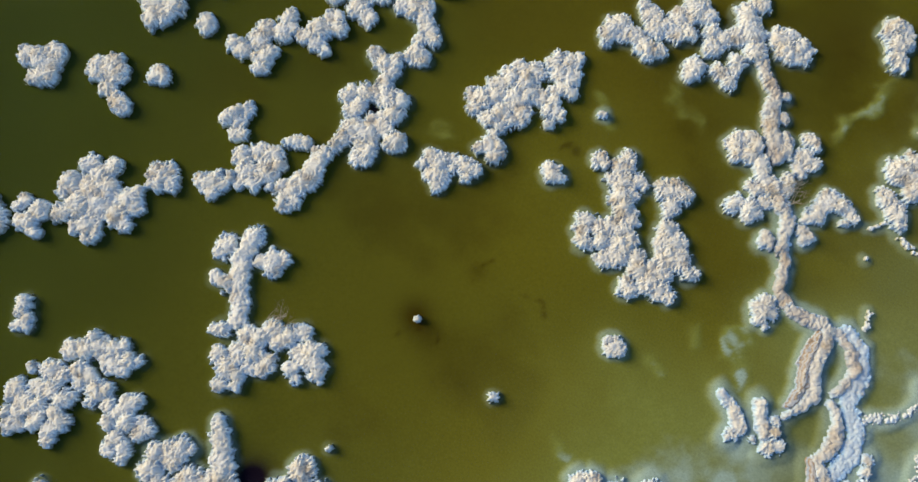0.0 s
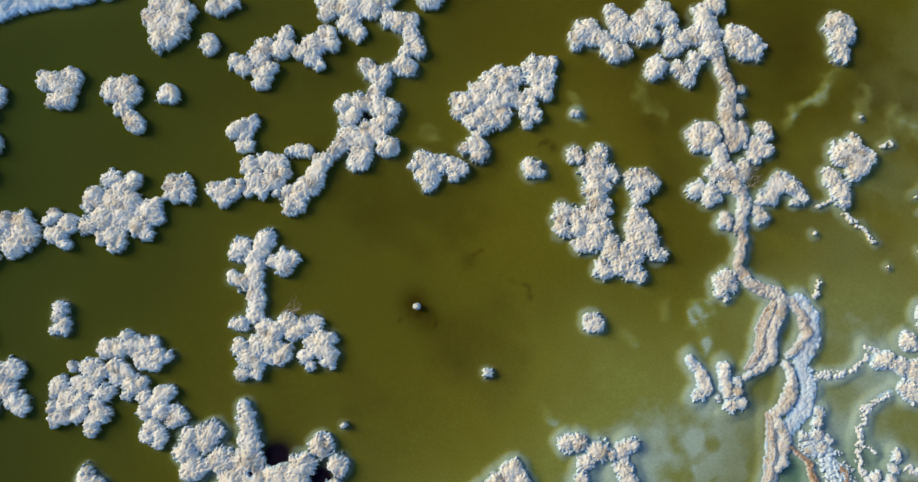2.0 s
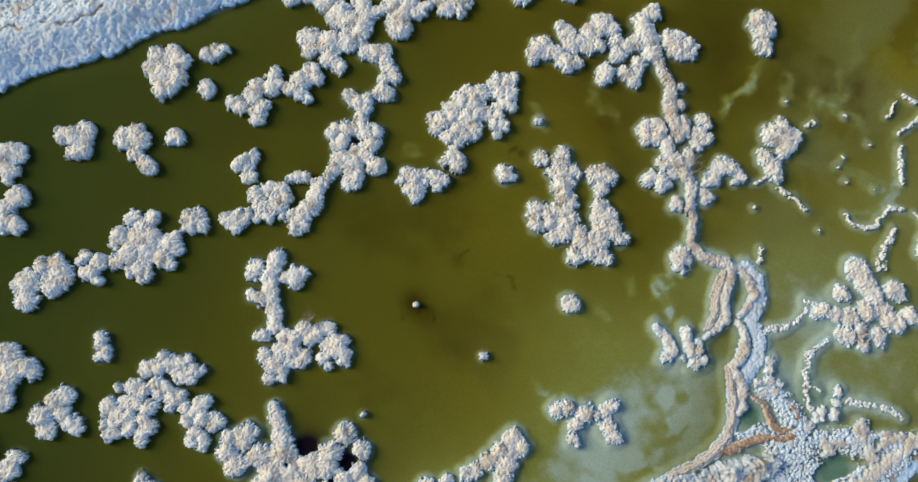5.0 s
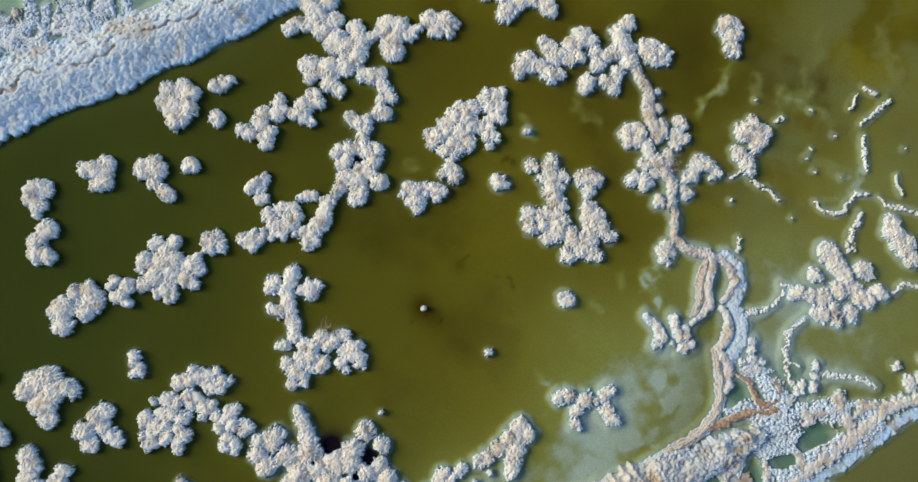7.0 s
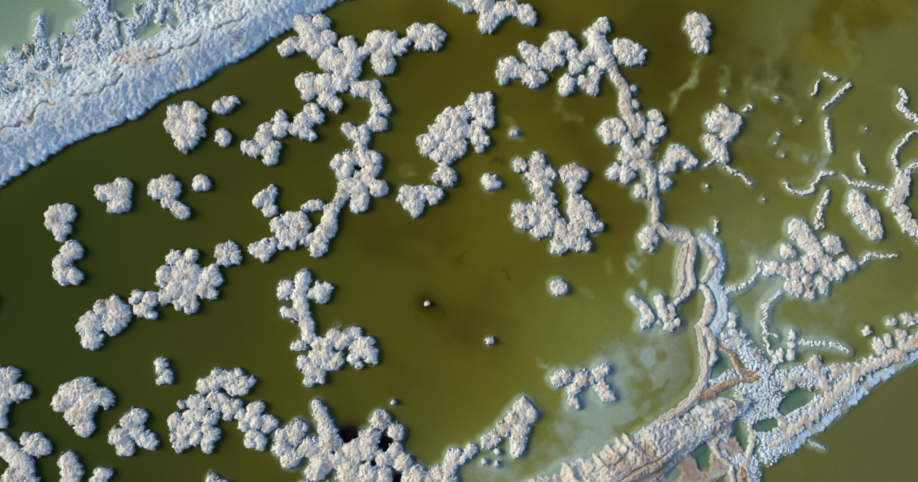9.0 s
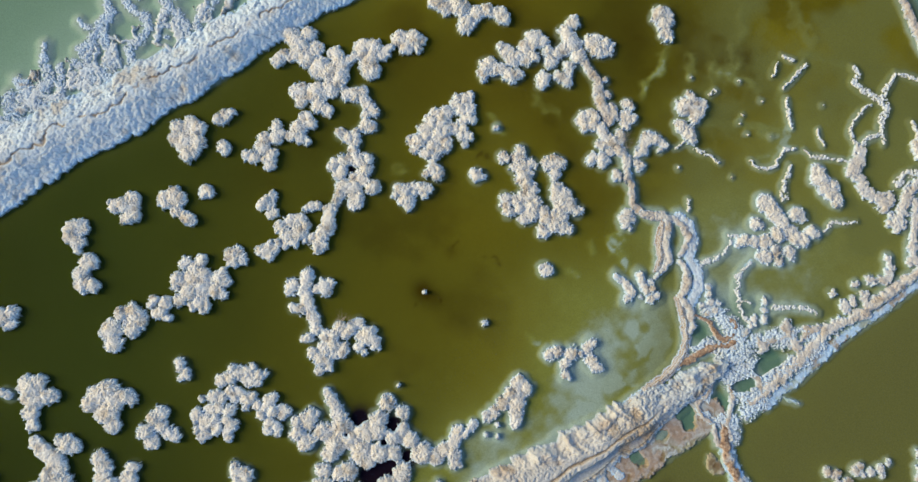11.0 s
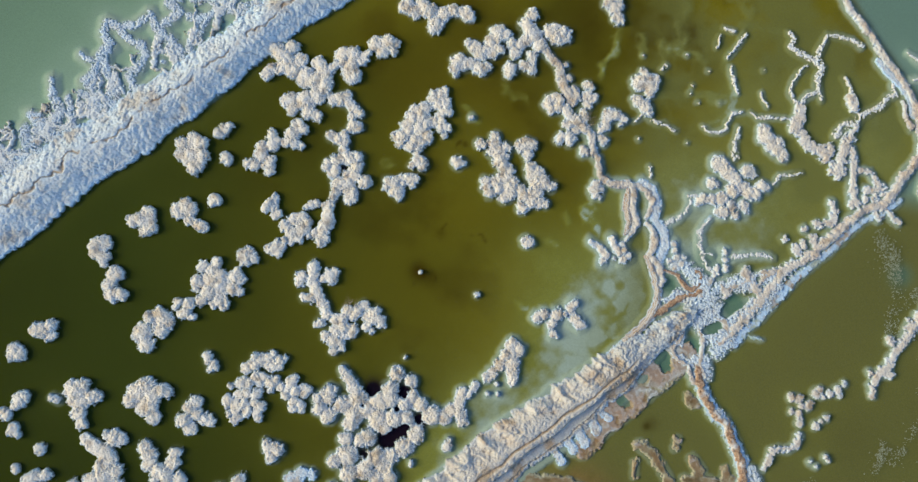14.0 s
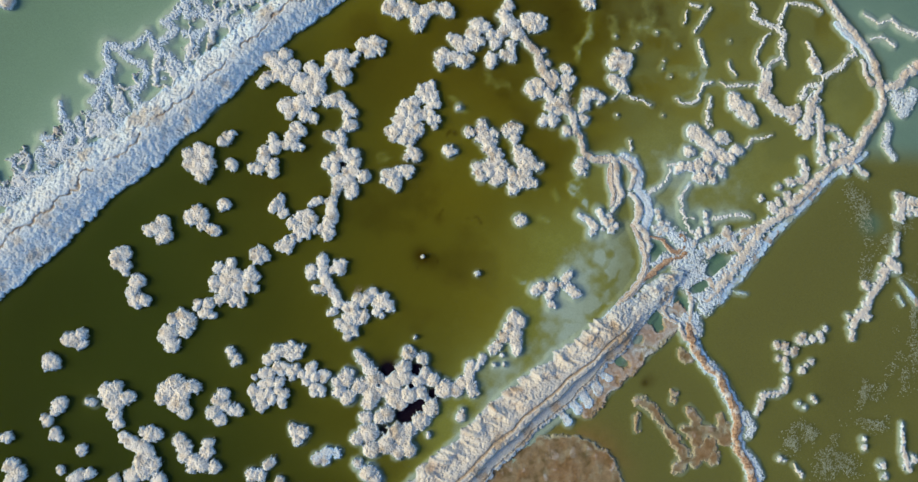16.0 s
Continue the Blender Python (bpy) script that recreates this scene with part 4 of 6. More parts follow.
salt("salt_ridge", "tan salt rims round small turquoise pools", "r", 0.6, [[(17.25, 0.07, 0.10), (17.77, -0.00, 0.14), (18.08, -0.41, 0.14), (18.18, -0.90, 0.17), (17.68, -1.29, 0.14), (17.24, -1.06, 0.10)], [(16.45, -0.69, 0.10), (16.77, -1.16, 0.14), (16.77, -1.87, 0.14), (16.73, -2.58, 0.14), (17.13, -3.33, 0.14)], [(15.63, -0.88, 0.10), (15.57, -1.23, 0.10), (15.37, -1.60, 0.10), (15.07, -2.04, 0.14), (15.46, -2.58, 0.10), (16.09, -2.76, 0.10), (16.29, -3.20, 0.14), (16.57, -3.65, 0.14)], [(15.06, -0.35, 0.10), (15.58, 0.11, 0.10), (15.84, 0.66, 0.10)]])
salt("salt_ridge", "narrow tan-crested salt ridge with knobbly sides", "r", 0.5, [[(22.63, 4.57, 0.28), (23.23, 5.33, 0.28), (23.95, 6.10, 0.28), (24.66, 6.88, 0.28), (25.20, 7.43, 0.24), (26.31, 7.94, 0.28), (26.85, 8.60, 0.28), (27.37, 9.74, 0.28), (27.90, 10.51, 0.24), (28.29, 11.28, 0.21), (28.29, 12.12, 0.21)], [(25.95, 7.48, 0.14), (26.19, 7.06, 0.14)], [(26.62, 7.67, 0.14), (27.09, 7.27, 0.14), (27.48, 7.08, 0.14)]])
salt("salt_ridge", "narrow rust-tan salt ridge bending past the pools", "r", 0.5, [[(28.30, 12.01, 0.21), (28.00, 12.91, 0.21), (27.73, 13.92, 0.24), (27.15, 14.87, 0.21), (26.55, 15.56, 0.21), (25.96, 16.14, 0.21), (25.37, 16.68, 0.21), (24.96, 17.27, 0.21), (24.36, 17.96, 0.21), (23.10, 19.11, 0.21), (21.48, 21.51, 0.21)], [(26.88, 14.11, 0.10), (27.14, 13.39, 0.14), (27.62, 12.70, 0.14)]])
# Drowned shelf; its dark blue is painted in for shade beside the ridge.
salt("salt_shelf", "dark drowned salt shelf tinted shade-blue along the ridge foot", "d", 0.3, [[(27.35, 8.38, 0.21), (26.52, 7.48, 0.21), (25.41, 6.93, 0.21), (24.80, 6.31, 0.24), (23.80, 5.12, 0.24), (22.73, 4.00, 0.24), (21.67, 2.92, 0.28), (20.84, 1.79, 0.31), (19.94, 0.52, 0.31), (19.10, -0.46, 0.28), (18.56, -1.31, 0.24)], [(19.26, -0.62, 0.07), (19.71, -0.74, 0.07), (20.22, -0.78, 0.07)]])
salt("salt_shelf", "pale salt crust bordering the narrow ridge", "w", 0.4, [[(25.11, 16.36, 0.17), (25.79, 15.75, 0.21), (26.77, 15.02, 0.17), (27.25, 14.33, 0.17), (27.67, 13.44, 0.17)]])
salt("salt_ridge", "rust-stained salt ridge parting olive pools", "m", 0.4, [[(16.67, -2.87, 0.21), (16.86, -3.63, 0.24), (17.26, -4.39, 0.24), (17.91, -5.20, 0.24), (18.60, -5.72, 0.24), (18.99, -6.41, 0.24), (19.39, -7.09, 0.24), (19.82, -7.77, 0.28), (20.05, -8.64, 0.24), (19.90, -9.35, 0.24), (20.20, -10.21, 0.24), (20.89, -11.06, 0.24), (21.09, -12.13, 0.28), (21.39, -12.96, 0.28)]])
salt("salt_shelf", "drowned pale rim along the rust-stained ridge", "d", 0.2, [[(16.69, -2.86, 0.31), (16.88, -3.62, 0.38), (17.28, -4.37, 0.38), (17.94, -5.19, 0.42), (18.62, -5.71, 0.42), (19.06, -6.39, 0.42), (19.46, -7.08, 0.42), (19.89, -7.76, 0.45), (20.12, -8.63, 0.42), (20.01, -9.34, 0.42), (20.30, -10.20, 0.42), (21.00, -11.05, 0.45), (21.24, -12.12, 0.48)]])
salt("salt_string", "winding string of tan-rimmed salt lumps", "n", 0.4, [[(23.00, -5.92, 0.24), (22.91, -6.39, 0.17), (22.48, -6.69, 0.14), (21.93, -6.72, 0.14), (21.54, -6.91, 0.21), (21.42, -7.41, 0.14), (21.15, -7.99, 0.10)]])
salt("salt_clump", "low tan-and-white salt lumps in olive lagoon", "g", 0.3, [[(22.35, -3.76, 0.24)], [(22.72, -3.81, 0.24)], [(22.96, -4.15, 0.17)], [(23.33, -4.13, 0.24)], [(23.43, -3.95, 0.17)]])
salt("salt_clump", "low tan-and-white salt lumps in olive lagoon", "g", 0.3, [[(22.83, -4.62, 0.21)], [(22.93, -5.14, 0.21)], [(22.42, -4.53, 0.17)], [(22.92, -4.86, 0.14)]])
salt("salt_clump", "low row of tan salt lumps in olive lagoon", "g", 0.3, [[(23.70, -3.40, 0.24)], [(23.91, -3.10, 0.21)], [(24.11, -3.45, 0.17)], [(24.51, -3.24, 0.21)], [(24.94, -2.97, 0.24)], [(25.10, -3.21, 0.17)], [(25.30, -2.59, 0.17)]])
salt("salt_mound", "tiny tan salt lump in olive lagoon", "g", 0.3, [[(24.50, -4.60, 0.14)], [(24.54, -4.74, 0.10)]])
salt("salt_mound", "tiny tan salt lump in olive lagoon", "g", 0.3, [[(23.93, -5.13, 0.21)], [(24.21, -4.90, 0.14)]])
salt("salt_mound", "tiny pale salt lump in olive lagoon", "c", 0.4, [[(24.67, -6.83, 0.14)], [(24.83, -7.00, 0.14)]])
salt("salt_mound", "tiny drowned pale salt lump in olive lagoon", "c", 0.5, [[(23.80, -7.23, 0.10)], [(24.18, -7.42, 0.10)]])
salt("salt_mound", "tiny pale salt lump in olive lagoon", "c", 0.3, [[(22.77, -10.56, 0.17)], [(23.07, -10.68, 0.10)]])
salt("salt_mound", "tiny pale salt lump in olive lagoon", "c", 0.5, [[(28.06, -9.68, 0.17)], [(28.01, -9.19, 0.14)]])
salt("salt_clump", "lumpy tan and white salt ridge with a tail", "n", 0.5, [[(29.63, 3.51, 0.10), (29.58, 2.96, 0.14), (29.57, 2.34, 0.17)], [(29.28, 1.85, 0.31), (29.60, 1.40, 0.38)], [(28.85, 1.28, 0.28), (28.69, 0.62, 0.28), (28.41, 0.17, 0.21), (28.09, -0.39, 0.21), (27.89, -0.94, 0.24), (27.65, -1.49, 0.28), (27.10, -1.95, 0.24), (26.94, -2.50, 0.21), (27.04, -3.00, 0.14)], [(26.72, -1.73, 0.14)], [(27.99, -1.69, 0.17)], [(27.76, 0.24, 0.21)]])
salt("salt_clump", "lumpy white salt clump at a pool's edge", "n", 0.5, [[(29.57, 5.91, 0.21), (29.86, 5.35, 0.24), (29.74, 4.61, 0.28)], [(30.39, 5.57, 0.31)], [(30.52, 5.03, 0.28)], [(30.96, 5.42, 0.31)]])
salt("salt_shelf", "drowned pale salt fringe in olive lagoon", "d", 0.3, [[(30.01, 0.70, 0.10), (30.41, 0.29, 0.14), (30.81, -0.30, 0.21), (31.21, -0.75, 0.21)], [(29.90, -0.28, 0.10), (30.26, -0.80, 0.10)]])
salt("salt_clump", "oblong white salt clump with pointed lumps", "c", 0.25, [[(8.88, 17.37, 0.36)], [(9.18, 17.43, 0.32)], [(8.72, 17.01, 0.24)], [(9.24, 16.84, 0.40)], [(9.50, 17.00, 0.24)], [(9.48, 16.35, 0.36)], [(9.65, 16.21, 0.24)], [(9.44, 17.35, 0.20)]])
salt("salt_cluster", "sprawling white salt cluster with dark pools and tan mud", "c", 0.3, [[(-2.99, -5.63, 0.22), (-2.62, -6.12, 0.29), (-2.14, -6.61, 0.37)], [(-3.63, -7.19, 0.44)], [(-3.48, -6.85, 0.40)], [(-3.92, -7.88, 0.40)], [(-3.39, -8.20, 0.44)], [(-2.76, -7.49, 0.48)], [(-4.12, -7.39, 0.33)], [(-1.94, -7.11, 0.52)], [(-2.05, -7.96, 0.55)], [(-2.19, -8.47, 0.44)], [(-1.40, -7.59, 0.55)], [(-0.75, -7.04, 0.55)], [(-0.28, -6.34, 0.48)], [(-0.07, -5.47, 0.41)], [(-0.25, -6.85, 0.52)], [(0.78, -5.77, 0.37)], [(0.93, -6.62, 0.44)], [(1.47, -6.93, 0.41)], [(0.61, -6.97, 0.44)], [(-0.69, -8.06, 0.59)], [(0.16, -7.85, 0.52)], [(0.84, -7.82, 0.44)], [(1.49, -8.29, 0.37)], [(-0.32, -8.38, 0.44)], [(-1.13, -9.10, 0.48)], [(1.40, -8.64, 0.44)]] + [[(0.93, -9.34, 0.52)], [(0.28, -9.88, 0.44)], [(-0.38, -10.08, 0.52)], [(-1.46, -9.29, 0.40)], [(-2.30, -9.33, 0.40)], [(-2.08, -10.16, 0.59)], [(-2.73, -10.53, 0.40)], [(-1.84, -11.16, 0.51)], [(-1.02, -10.79, 0.51)], [(-0.01, -10.57, 0.44)], [(-0.31, -11.26, 0.40)], [(-0.88, -10.27, 0.44)], [(0.36, -11.06, 0.41)]], holes=[[(-1.29, -6.60, 0.24)], [(-1.07, -6.38, 0.21)], [(0.48, -6.54, 0.17)], [(0.60, -6.22, 0.17)], [(0.23, -7.40, 0.14)], [(1.52, -7.82, 0.21)], [(1.69, -7.74, 0.17)], [(-1.65, -7.40, 0.10)], [(0.80, -8.26, 0.21)], [(0.48, -8.62, 0.24)], [(0.12, -8.91, 0.27)], [(-0.30, -9.26, 0.20)], [(-1.35, -9.89, 0.20)], [(-1.10, -10.08, 0.17)]])
salt("salt_clump", "arm of lumpy white salt reaching into brine", "c", 0.4, [[(2.19, -7.41, 0.55)], [(2.87, -7.37, 0.48)], [(3.20, -7.01, 0.38)], [(3.73, -7.16, 0.38)], [(3.85, -7.56, 0.31)], [(3.53, -6.83, 0.31), (3.65, -5.96, 0.31)], [(4.01, -6.11, 0.17), (4.32, -5.48, 0.21)]])
salt("salt_clump", "low grey-white salt lump with pale skirt", "c", 0.6, [[(-2.63, -12.04, 0.27)], [(-1.93, -12.45, 0.48)], [(-1.56, -12.83, 0.41)]])
salt("salt_clump", "upright white salt clump with a short side branch", "c", 0.5, [[(6.09, -3.07, 0.49), (6.15, -4.10, 0.38), (6.31, -4.96, 0.28)], [(5.53, -4.14, 0.38)], [(5.14, -4.68, 0.31)], [(4.88, -4.97, 0.28)], [(6.45, -3.22, 0.35)], [(5.77, -3.61, 0.42)]])
salt("salt_clump", "two small joined salt clumps with pale skirts", "c", 0.8, [[(7.22, -1.27, 0.31)], [(7.56, -1.07, 0.31)], [(8.26, -1.03, 0.38)], [(8.11, -1.56, 0.28)], [(8.25, -2.08, 0.24)], [(8.78, -0.90, 0.17)], [(9.05, -0.64, 0.31)], [(9.17, -0.28, 0.28)], [(9.33, -1.14, 0.35)], [(9.69, -1.37, 0.31)]])
salt("salt_clump", "bean-shaped white salt clump in olive brine", "c", 0.0, [[(-17.05, -0.78, 0.44)], [(-16.73, -0.69, 0.40)], [(-17.08, -1.21, 0.37)], [(-16.68, -1.36, 0.37)], [(-16.59, -1.69, 0.23)]])
salt("salt_clump", "curved white salt clump in olive brine", "c", 0.0, [[(-15.89, -2.21, 0.44)], [(-16.08, -2.83, 0.40)], [(-15.88, -3.32, 0.40)], [(-15.39, -3.29, 0.34)]])
salt("salt_clump", "squarish small white salt clump", "c", 0.0, [[(-19.42, -5.69, 0.37)], [(-19.10, -5.67, 0.43)], [(-18.73, -5.41, 0.33)], [(-18.66, -5.97, 0.30)]])
salt("salt_mound", "single round white salt knob", "c", 0.0, [[(-20.31, -6.99, 0.46)], [(-20.42, -7.23, 0.33)], [(-20.04, -7.21, 0.33)]])
salt("salt_mound", "round white salt knob touching a smaller one", "c", 0.0, [[(-19.67, -9.49, 0.40)], [(-19.80, -9.83, 0.30)], [(-19.45, -9.32, 0.26)]])
salt("salt_mound", "small white salt knob between two others", "c", 0.0, [[(-20.17, -10.34, 0.30)], [(-20.34, -10.22, 0.23)]])
salt("salt_mound", "small round white salt knob", "c", 0.0, [[(-19.70, -11.07, 0.33)], [(-19.85, -11.24, 0.23)], [(-19.46, -11.29, 0.20)]])
salt("salt_mound", "small round white salt knob", "c", 0.0, [[(-18.19, -11.92, 0.30)]])
salt("salt_mound", "tiny white salt knob just above the water", "c", 0.0, [[(-19.25, -13.12, 0.23)]])
salt("salt_mound", "small round white salt knob", "c", 0.0, [[(-22.38, -11.43, 0.33)]])
salt("salt_clump", "broad white salt clump in olive brine", "c", 0.0, [[(-21.93, -13.04, 0.46)], [(-21.52, -13.41, 0.46)], [(-21.81, -13.75, 0.46)]])
salt("salt_clump", "low white salt clump in olive brine", "c", 0.0, [[(-18.17, -13.37, 0.40)], [(-17.70, -13.25, 0.33)], [(-18.48, -13.54, 0.33)]])
salt("salt_mound", "small round white salt knob", "c", 0.0, [[(-16.22, -13.58, 0.30)]])
salt("salt_clump", "tapering white salt clump with a side lobe", "c", 0.0, [[(-16.76, -8.69, 0.60)], [(-17.10, -8.54, 0.43)], [(-16.53, -8.35, 0.37)], [(-16.56, -9.18, 0.50)], [(-15.94, -8.88, 0.40)], [(-15.72, -8.81, 0.27)], [(-16.51, -9.84, 0.40)], [(-16.31, -10.32, 0.33)], [(-16.89, -9.19, 0.33)]])
salt("salt_mound", "small oval white salt knob", "c", 0.2, [[(-18.02, -9.18, 0.20)], [(-17.76, -9.24, 0.23)]])
salt("salt_clump", "branching white salt clump with a round arm", "c", 0.0, [[(-15.93, -11.13, 0.30), (-15.42, -11.44, 0.33), (-14.75, -11.74, 0.47)], [(-14.49, -10.80, 0.47)], [(-14.82, -10.75, 0.30)], [(-14.16, -10.88, 0.33)], [(-14.86, -12.40, 0.43)], [(-14.66, -12.89, 0.53)], [(-15.28, -13.24, 0.46)], [(-14.13, -12.54, 0.37)], [(-13.81, -13.35, 0.40)], [(-14.49, -12.12, 0.37)]])
salt("salt_clump", "diamond-shaped white salt clump with three arms", "c", 0.0, [[(-13.69, -8.37, 0.60)], [(-13.24, -7.85, 0.47)], [(-12.88, -8.33, 0.54)], [(-12.41, -8.04, 0.40)], [(-12.07, -8.12, 0.30)], [(-13.16, -9.01, 0.50)], [(-12.63, -9.48, 0.40)], [(-14.00, -8.72, 0.40)], [(-12.83, -9.00, 0.40)]])
salt("salt_clump", "white salt clump with a thin side arm", "c", 0.05, [[(-10.81, -8.73, 0.40)], [(-10.57, -8.38, 0.34)], [(-10.99, -9.41, 0.44)], [(-10.63, -9.82, 0.37)], [(-10.36, -9.04, 0.34)], [(-10.02, -9.19, 0.30)], [(-9.68, -9.28, 0.30)], [(-11.14, -9.58, 0.30)]])
salt("salt_clump", "forked white salt clump", "c", 0.05, [[(-12.83, -11.15, 0.40)], [(-12.58, -11.47, 0.43)], [(-12.44, -11.97, 0.37)], [(-11.93, -12.27, 0.43)], [(-11.43, -12.42, 0.43)], [(-10.76, -12.56, 0.37)], [(-11.25, -11.75, 0.40)], [(-11.19, -11.25, 0.33)], [(-12.06, -12.78, 0.20)]])
salt("salt_mound", "upright oblong white salt knob", "c", 0.1, [[(-10.32, -5.89, 0.26)], [(-10.22, -6.11, 0.26)], [(-9.99, -6.22, 0.24)], [(-10.05, -6.52, 0.22)], [(-9.79, -6.42, 0.18)]])
salt("salt_cluster", "rambling white salt cluster of ridged lobes", "c", 0.05, [[(-8.19, -6.27, 0.33)], [(-7.81, -6.03, 0.36)], [(-7.49, -5.72, 0.36)], [(-7.81, -5.60, 0.25)], [(-7.05, -5.55, 0.33)], [(-6.88, -5.34, 0.22)], [(-6.91, -5.89, 0.36)], [(-6.46, -5.60, 0.29)], [(-6.15, -5.41, 0.18)], [(-6.52, -5.96, 0.25)], [(-7.58, -6.63, 0.29)], [(-7.25, -6.63, 0.29)], [(-7.36, -6.91, 0.25)], [(-6.75, -6.83, 0.36)], [(-6.52, -6.69, 0.25)], [(-6.69, -7.21, 0.21)], [(-6.18, -7.00, 0.25)]])
salt("salt_cluster", "white salt cluster of round scalloped lobes", "c", 0.0, [[(-8.26, -7.05, 0.32)], [(-8.49, -7.20, 0.14)], [(-7.93, -7.05, 0.29)], [(-8.31, -7.71, 0.29)], [(-7.96, -7.59, 0.32)], [(-7.42, -7.56, 0.29)], [(-7.25, -7.35, 0.14)], [(-8.91, -8.09, 0.29)], [(-8.90, -8.39, 0.18)], [(-8.47, -8.22, 0.36)], [(-7.98, -8.13, 0.32)], [(-8.35, -9.08, 0.25)], [(-8.26, -8.91, 0.28)], [(-8.40, -8.59, 0.25)], [(-7.79, -8.52, 0.32)], [(-7.83, -8.75, 0.18)], [(-7.37, -8.05, 0.28)], [(-7.06, -8.16, 0.25)], [(-7.25, -8.49, 0.28)], [(-7.11, -8.81, 0.21)], [(-8.70, -8.78, 0.21)]])
salt("salt_mound", "tiny white salt knob just above the water", "c", 0.0, [[(-8.84, -7.33, 0.20)]])
salt("salt_clump", "white salt clump of layered round lobes", "c", 0.05, [[(-5.66, -6.67, 0.32)], [(-5.56, -6.50, 0.25)], [(-5.72, -7.02, 0.25)], [(-5.34, -7.09, 0.32)], [(-4.91, -6.92, 0.28)], [(-4.66, -6.97, 0.21)], [(-4.83, -7.18, 0.25)], [(-5.86, -7.41, 0.28)], [(-5.45, -7.67, 0.32)], [(-5.39, -8.03, 0.25)], [(-4.94, -8.05, 0.21)], [(-5.02, -7.80, 0.25)]])
salt("salt_clump", "white salt clump with a short raised arm", "c", 0.1, [[(-8.59, -12.86, 0.40)], [(-8.09, -12.94, 0.30)], [(-7.80, -12.33, 0.27), (-7.55, -12.08, 0.24)]])
salt("salt_mound", "small rounded white salt knob", "c", 0.1, [[(-6.98, -13.19, 0.27)]])
salt("salt_clump", "ragged white salt clump with a pale rim", "c", 0.2, [[(-6.27, -10.35, 0.41)], [(-5.94, -10.41, 0.44)], [(-6.08, -10.75, 0.34)], [(-6.53, -10.03, 0.20)]])
salt("salt_shelf", "pale half-drowned salt lump", "w", 0.3, [[(-4.90, -11.80, 0.37)], [(-4.36, -11.44, 0.37)], [(-3.85, -11.42, 0.30)], [(-4.50, -11.85, 0.30)]])
salt("salt_cluster", "wide white salt cluster of rounded lobes", "c", 0.05, [[(-2.52, 15.01, 0.49)], [(-1.98, 14.71, 0.42)], [(-1.30, 14.94, 0.49)], [(-0.74, 14.28, 0.45)], [(-0.89, 13.92, 0.31)], [(-0.42, 14.84, 0.42)], [(0.08, 15.17, 0.38)], [(0.78, 15.12, 0.45)], [(1.08, 14.90, 0.28)], [(-1.67, 15.26, 0.42)]])
salt("salt_mound", "low white salt lump in milky green water", "c", 0.2, [[(-24.41, 13.38, 0.44)]])
salt("salt_cluster", "forked white salt cluster with a long stem and dead twigs", "c", 0.1, [[(-5.42, -0.36, 0.34), (-5.38, -0.90, 0.30)], [(-5.40, -0.13, 0.22)], [(-6.01, -0.97, 0.37)], [(-6.01, -1.30, 0.26)], [(-4.75, -0.84, 0.26), (-4.57, -0.61, 0.37)], [(-4.33, -0.46, 0.26)], [(-4.40, -0.84, 0.30)], [(-5.72, -2.01, 0.24), (-5.25, -2.04, 0.26)], [(-5.35, -1.10, 0.33), (-4.99, -1.77, 0.30), (-4.52, -2.34, 0.29), (-4.37, -2.80, 0.29)], [(-4.60, -3.26, 0.29)], [(-4.75, -3.36, 0.22)], [(-3.80, -2.98, 0.36)], [(-3.44, -2.86, 0.36)], [(-3.79, -3.61, 0.36)], [(-4.20, -3.97, 0.29)], [(-3.76, -4.12, 0.36)], [(-3.68, -4.70, 0.25)], [(-3.25, -4.53, 0.18)], [(-3.38, -4.20, 0.29)], [(-3.34, -3.32, 0.36)], [(-3.24, -2.51, 0.36)], [(-2.93, -2.64, 0.36)]] + [[(-2.67, -2.37, 0.33)], [(-2.42, -2.10, 0.33)], [(-2.42, -1.94, 0.22)], [(-2.82, -3.42, 0.33)], [(-2.87, -3.67, 0.25)], [(-2.04, -3.14, 0.29)], [(-1.81, -3.31, 0.18)], [(-1.80, -2.36, 0.36)], [(-1.63, -2.14, 0.22)], [(-1.60, -2.66, 0.36)], [(-1.32, -2.59, 0.22)], [(-1.32, -2.90, 0.25)], [(-2.06, -2.63, 0.33)], [(-3.23, -3.79, 0.29)]])
salt("salt_shelf", "pale salt fringe along the rust-stained ridge", "l", 0.5, [[(20.47, -8.24, 0.32), (20.93, -8.68, 0.25), (20.71, -9.28, 0.21)], [(20.68, -10.33, 0.21), (21.22, -11.01, 0.25), (21.62, -11.69, 0.21)], [(18.15, -5.20, 0.21), (18.71, -5.70, 0.21)]])
salt("salt_ridge", "low white salt ridge rimming a shallow pool", "n", 0.6, [[(30.45, -8.12, 0.08), (30.51, -9.72, 0.11), (30.93, -10.76, 0.19)], [(29.24, -10.66, 0.19)], [(29.46, -11.36, 0.16)], [(31.17, -10.22, 0.24)]])
salt("salt_string", "thin winding string of white salt beads", "s", 0.3, [[(23.70, -10.90, 0.07), (24.28, -11.58, 0.09)]])
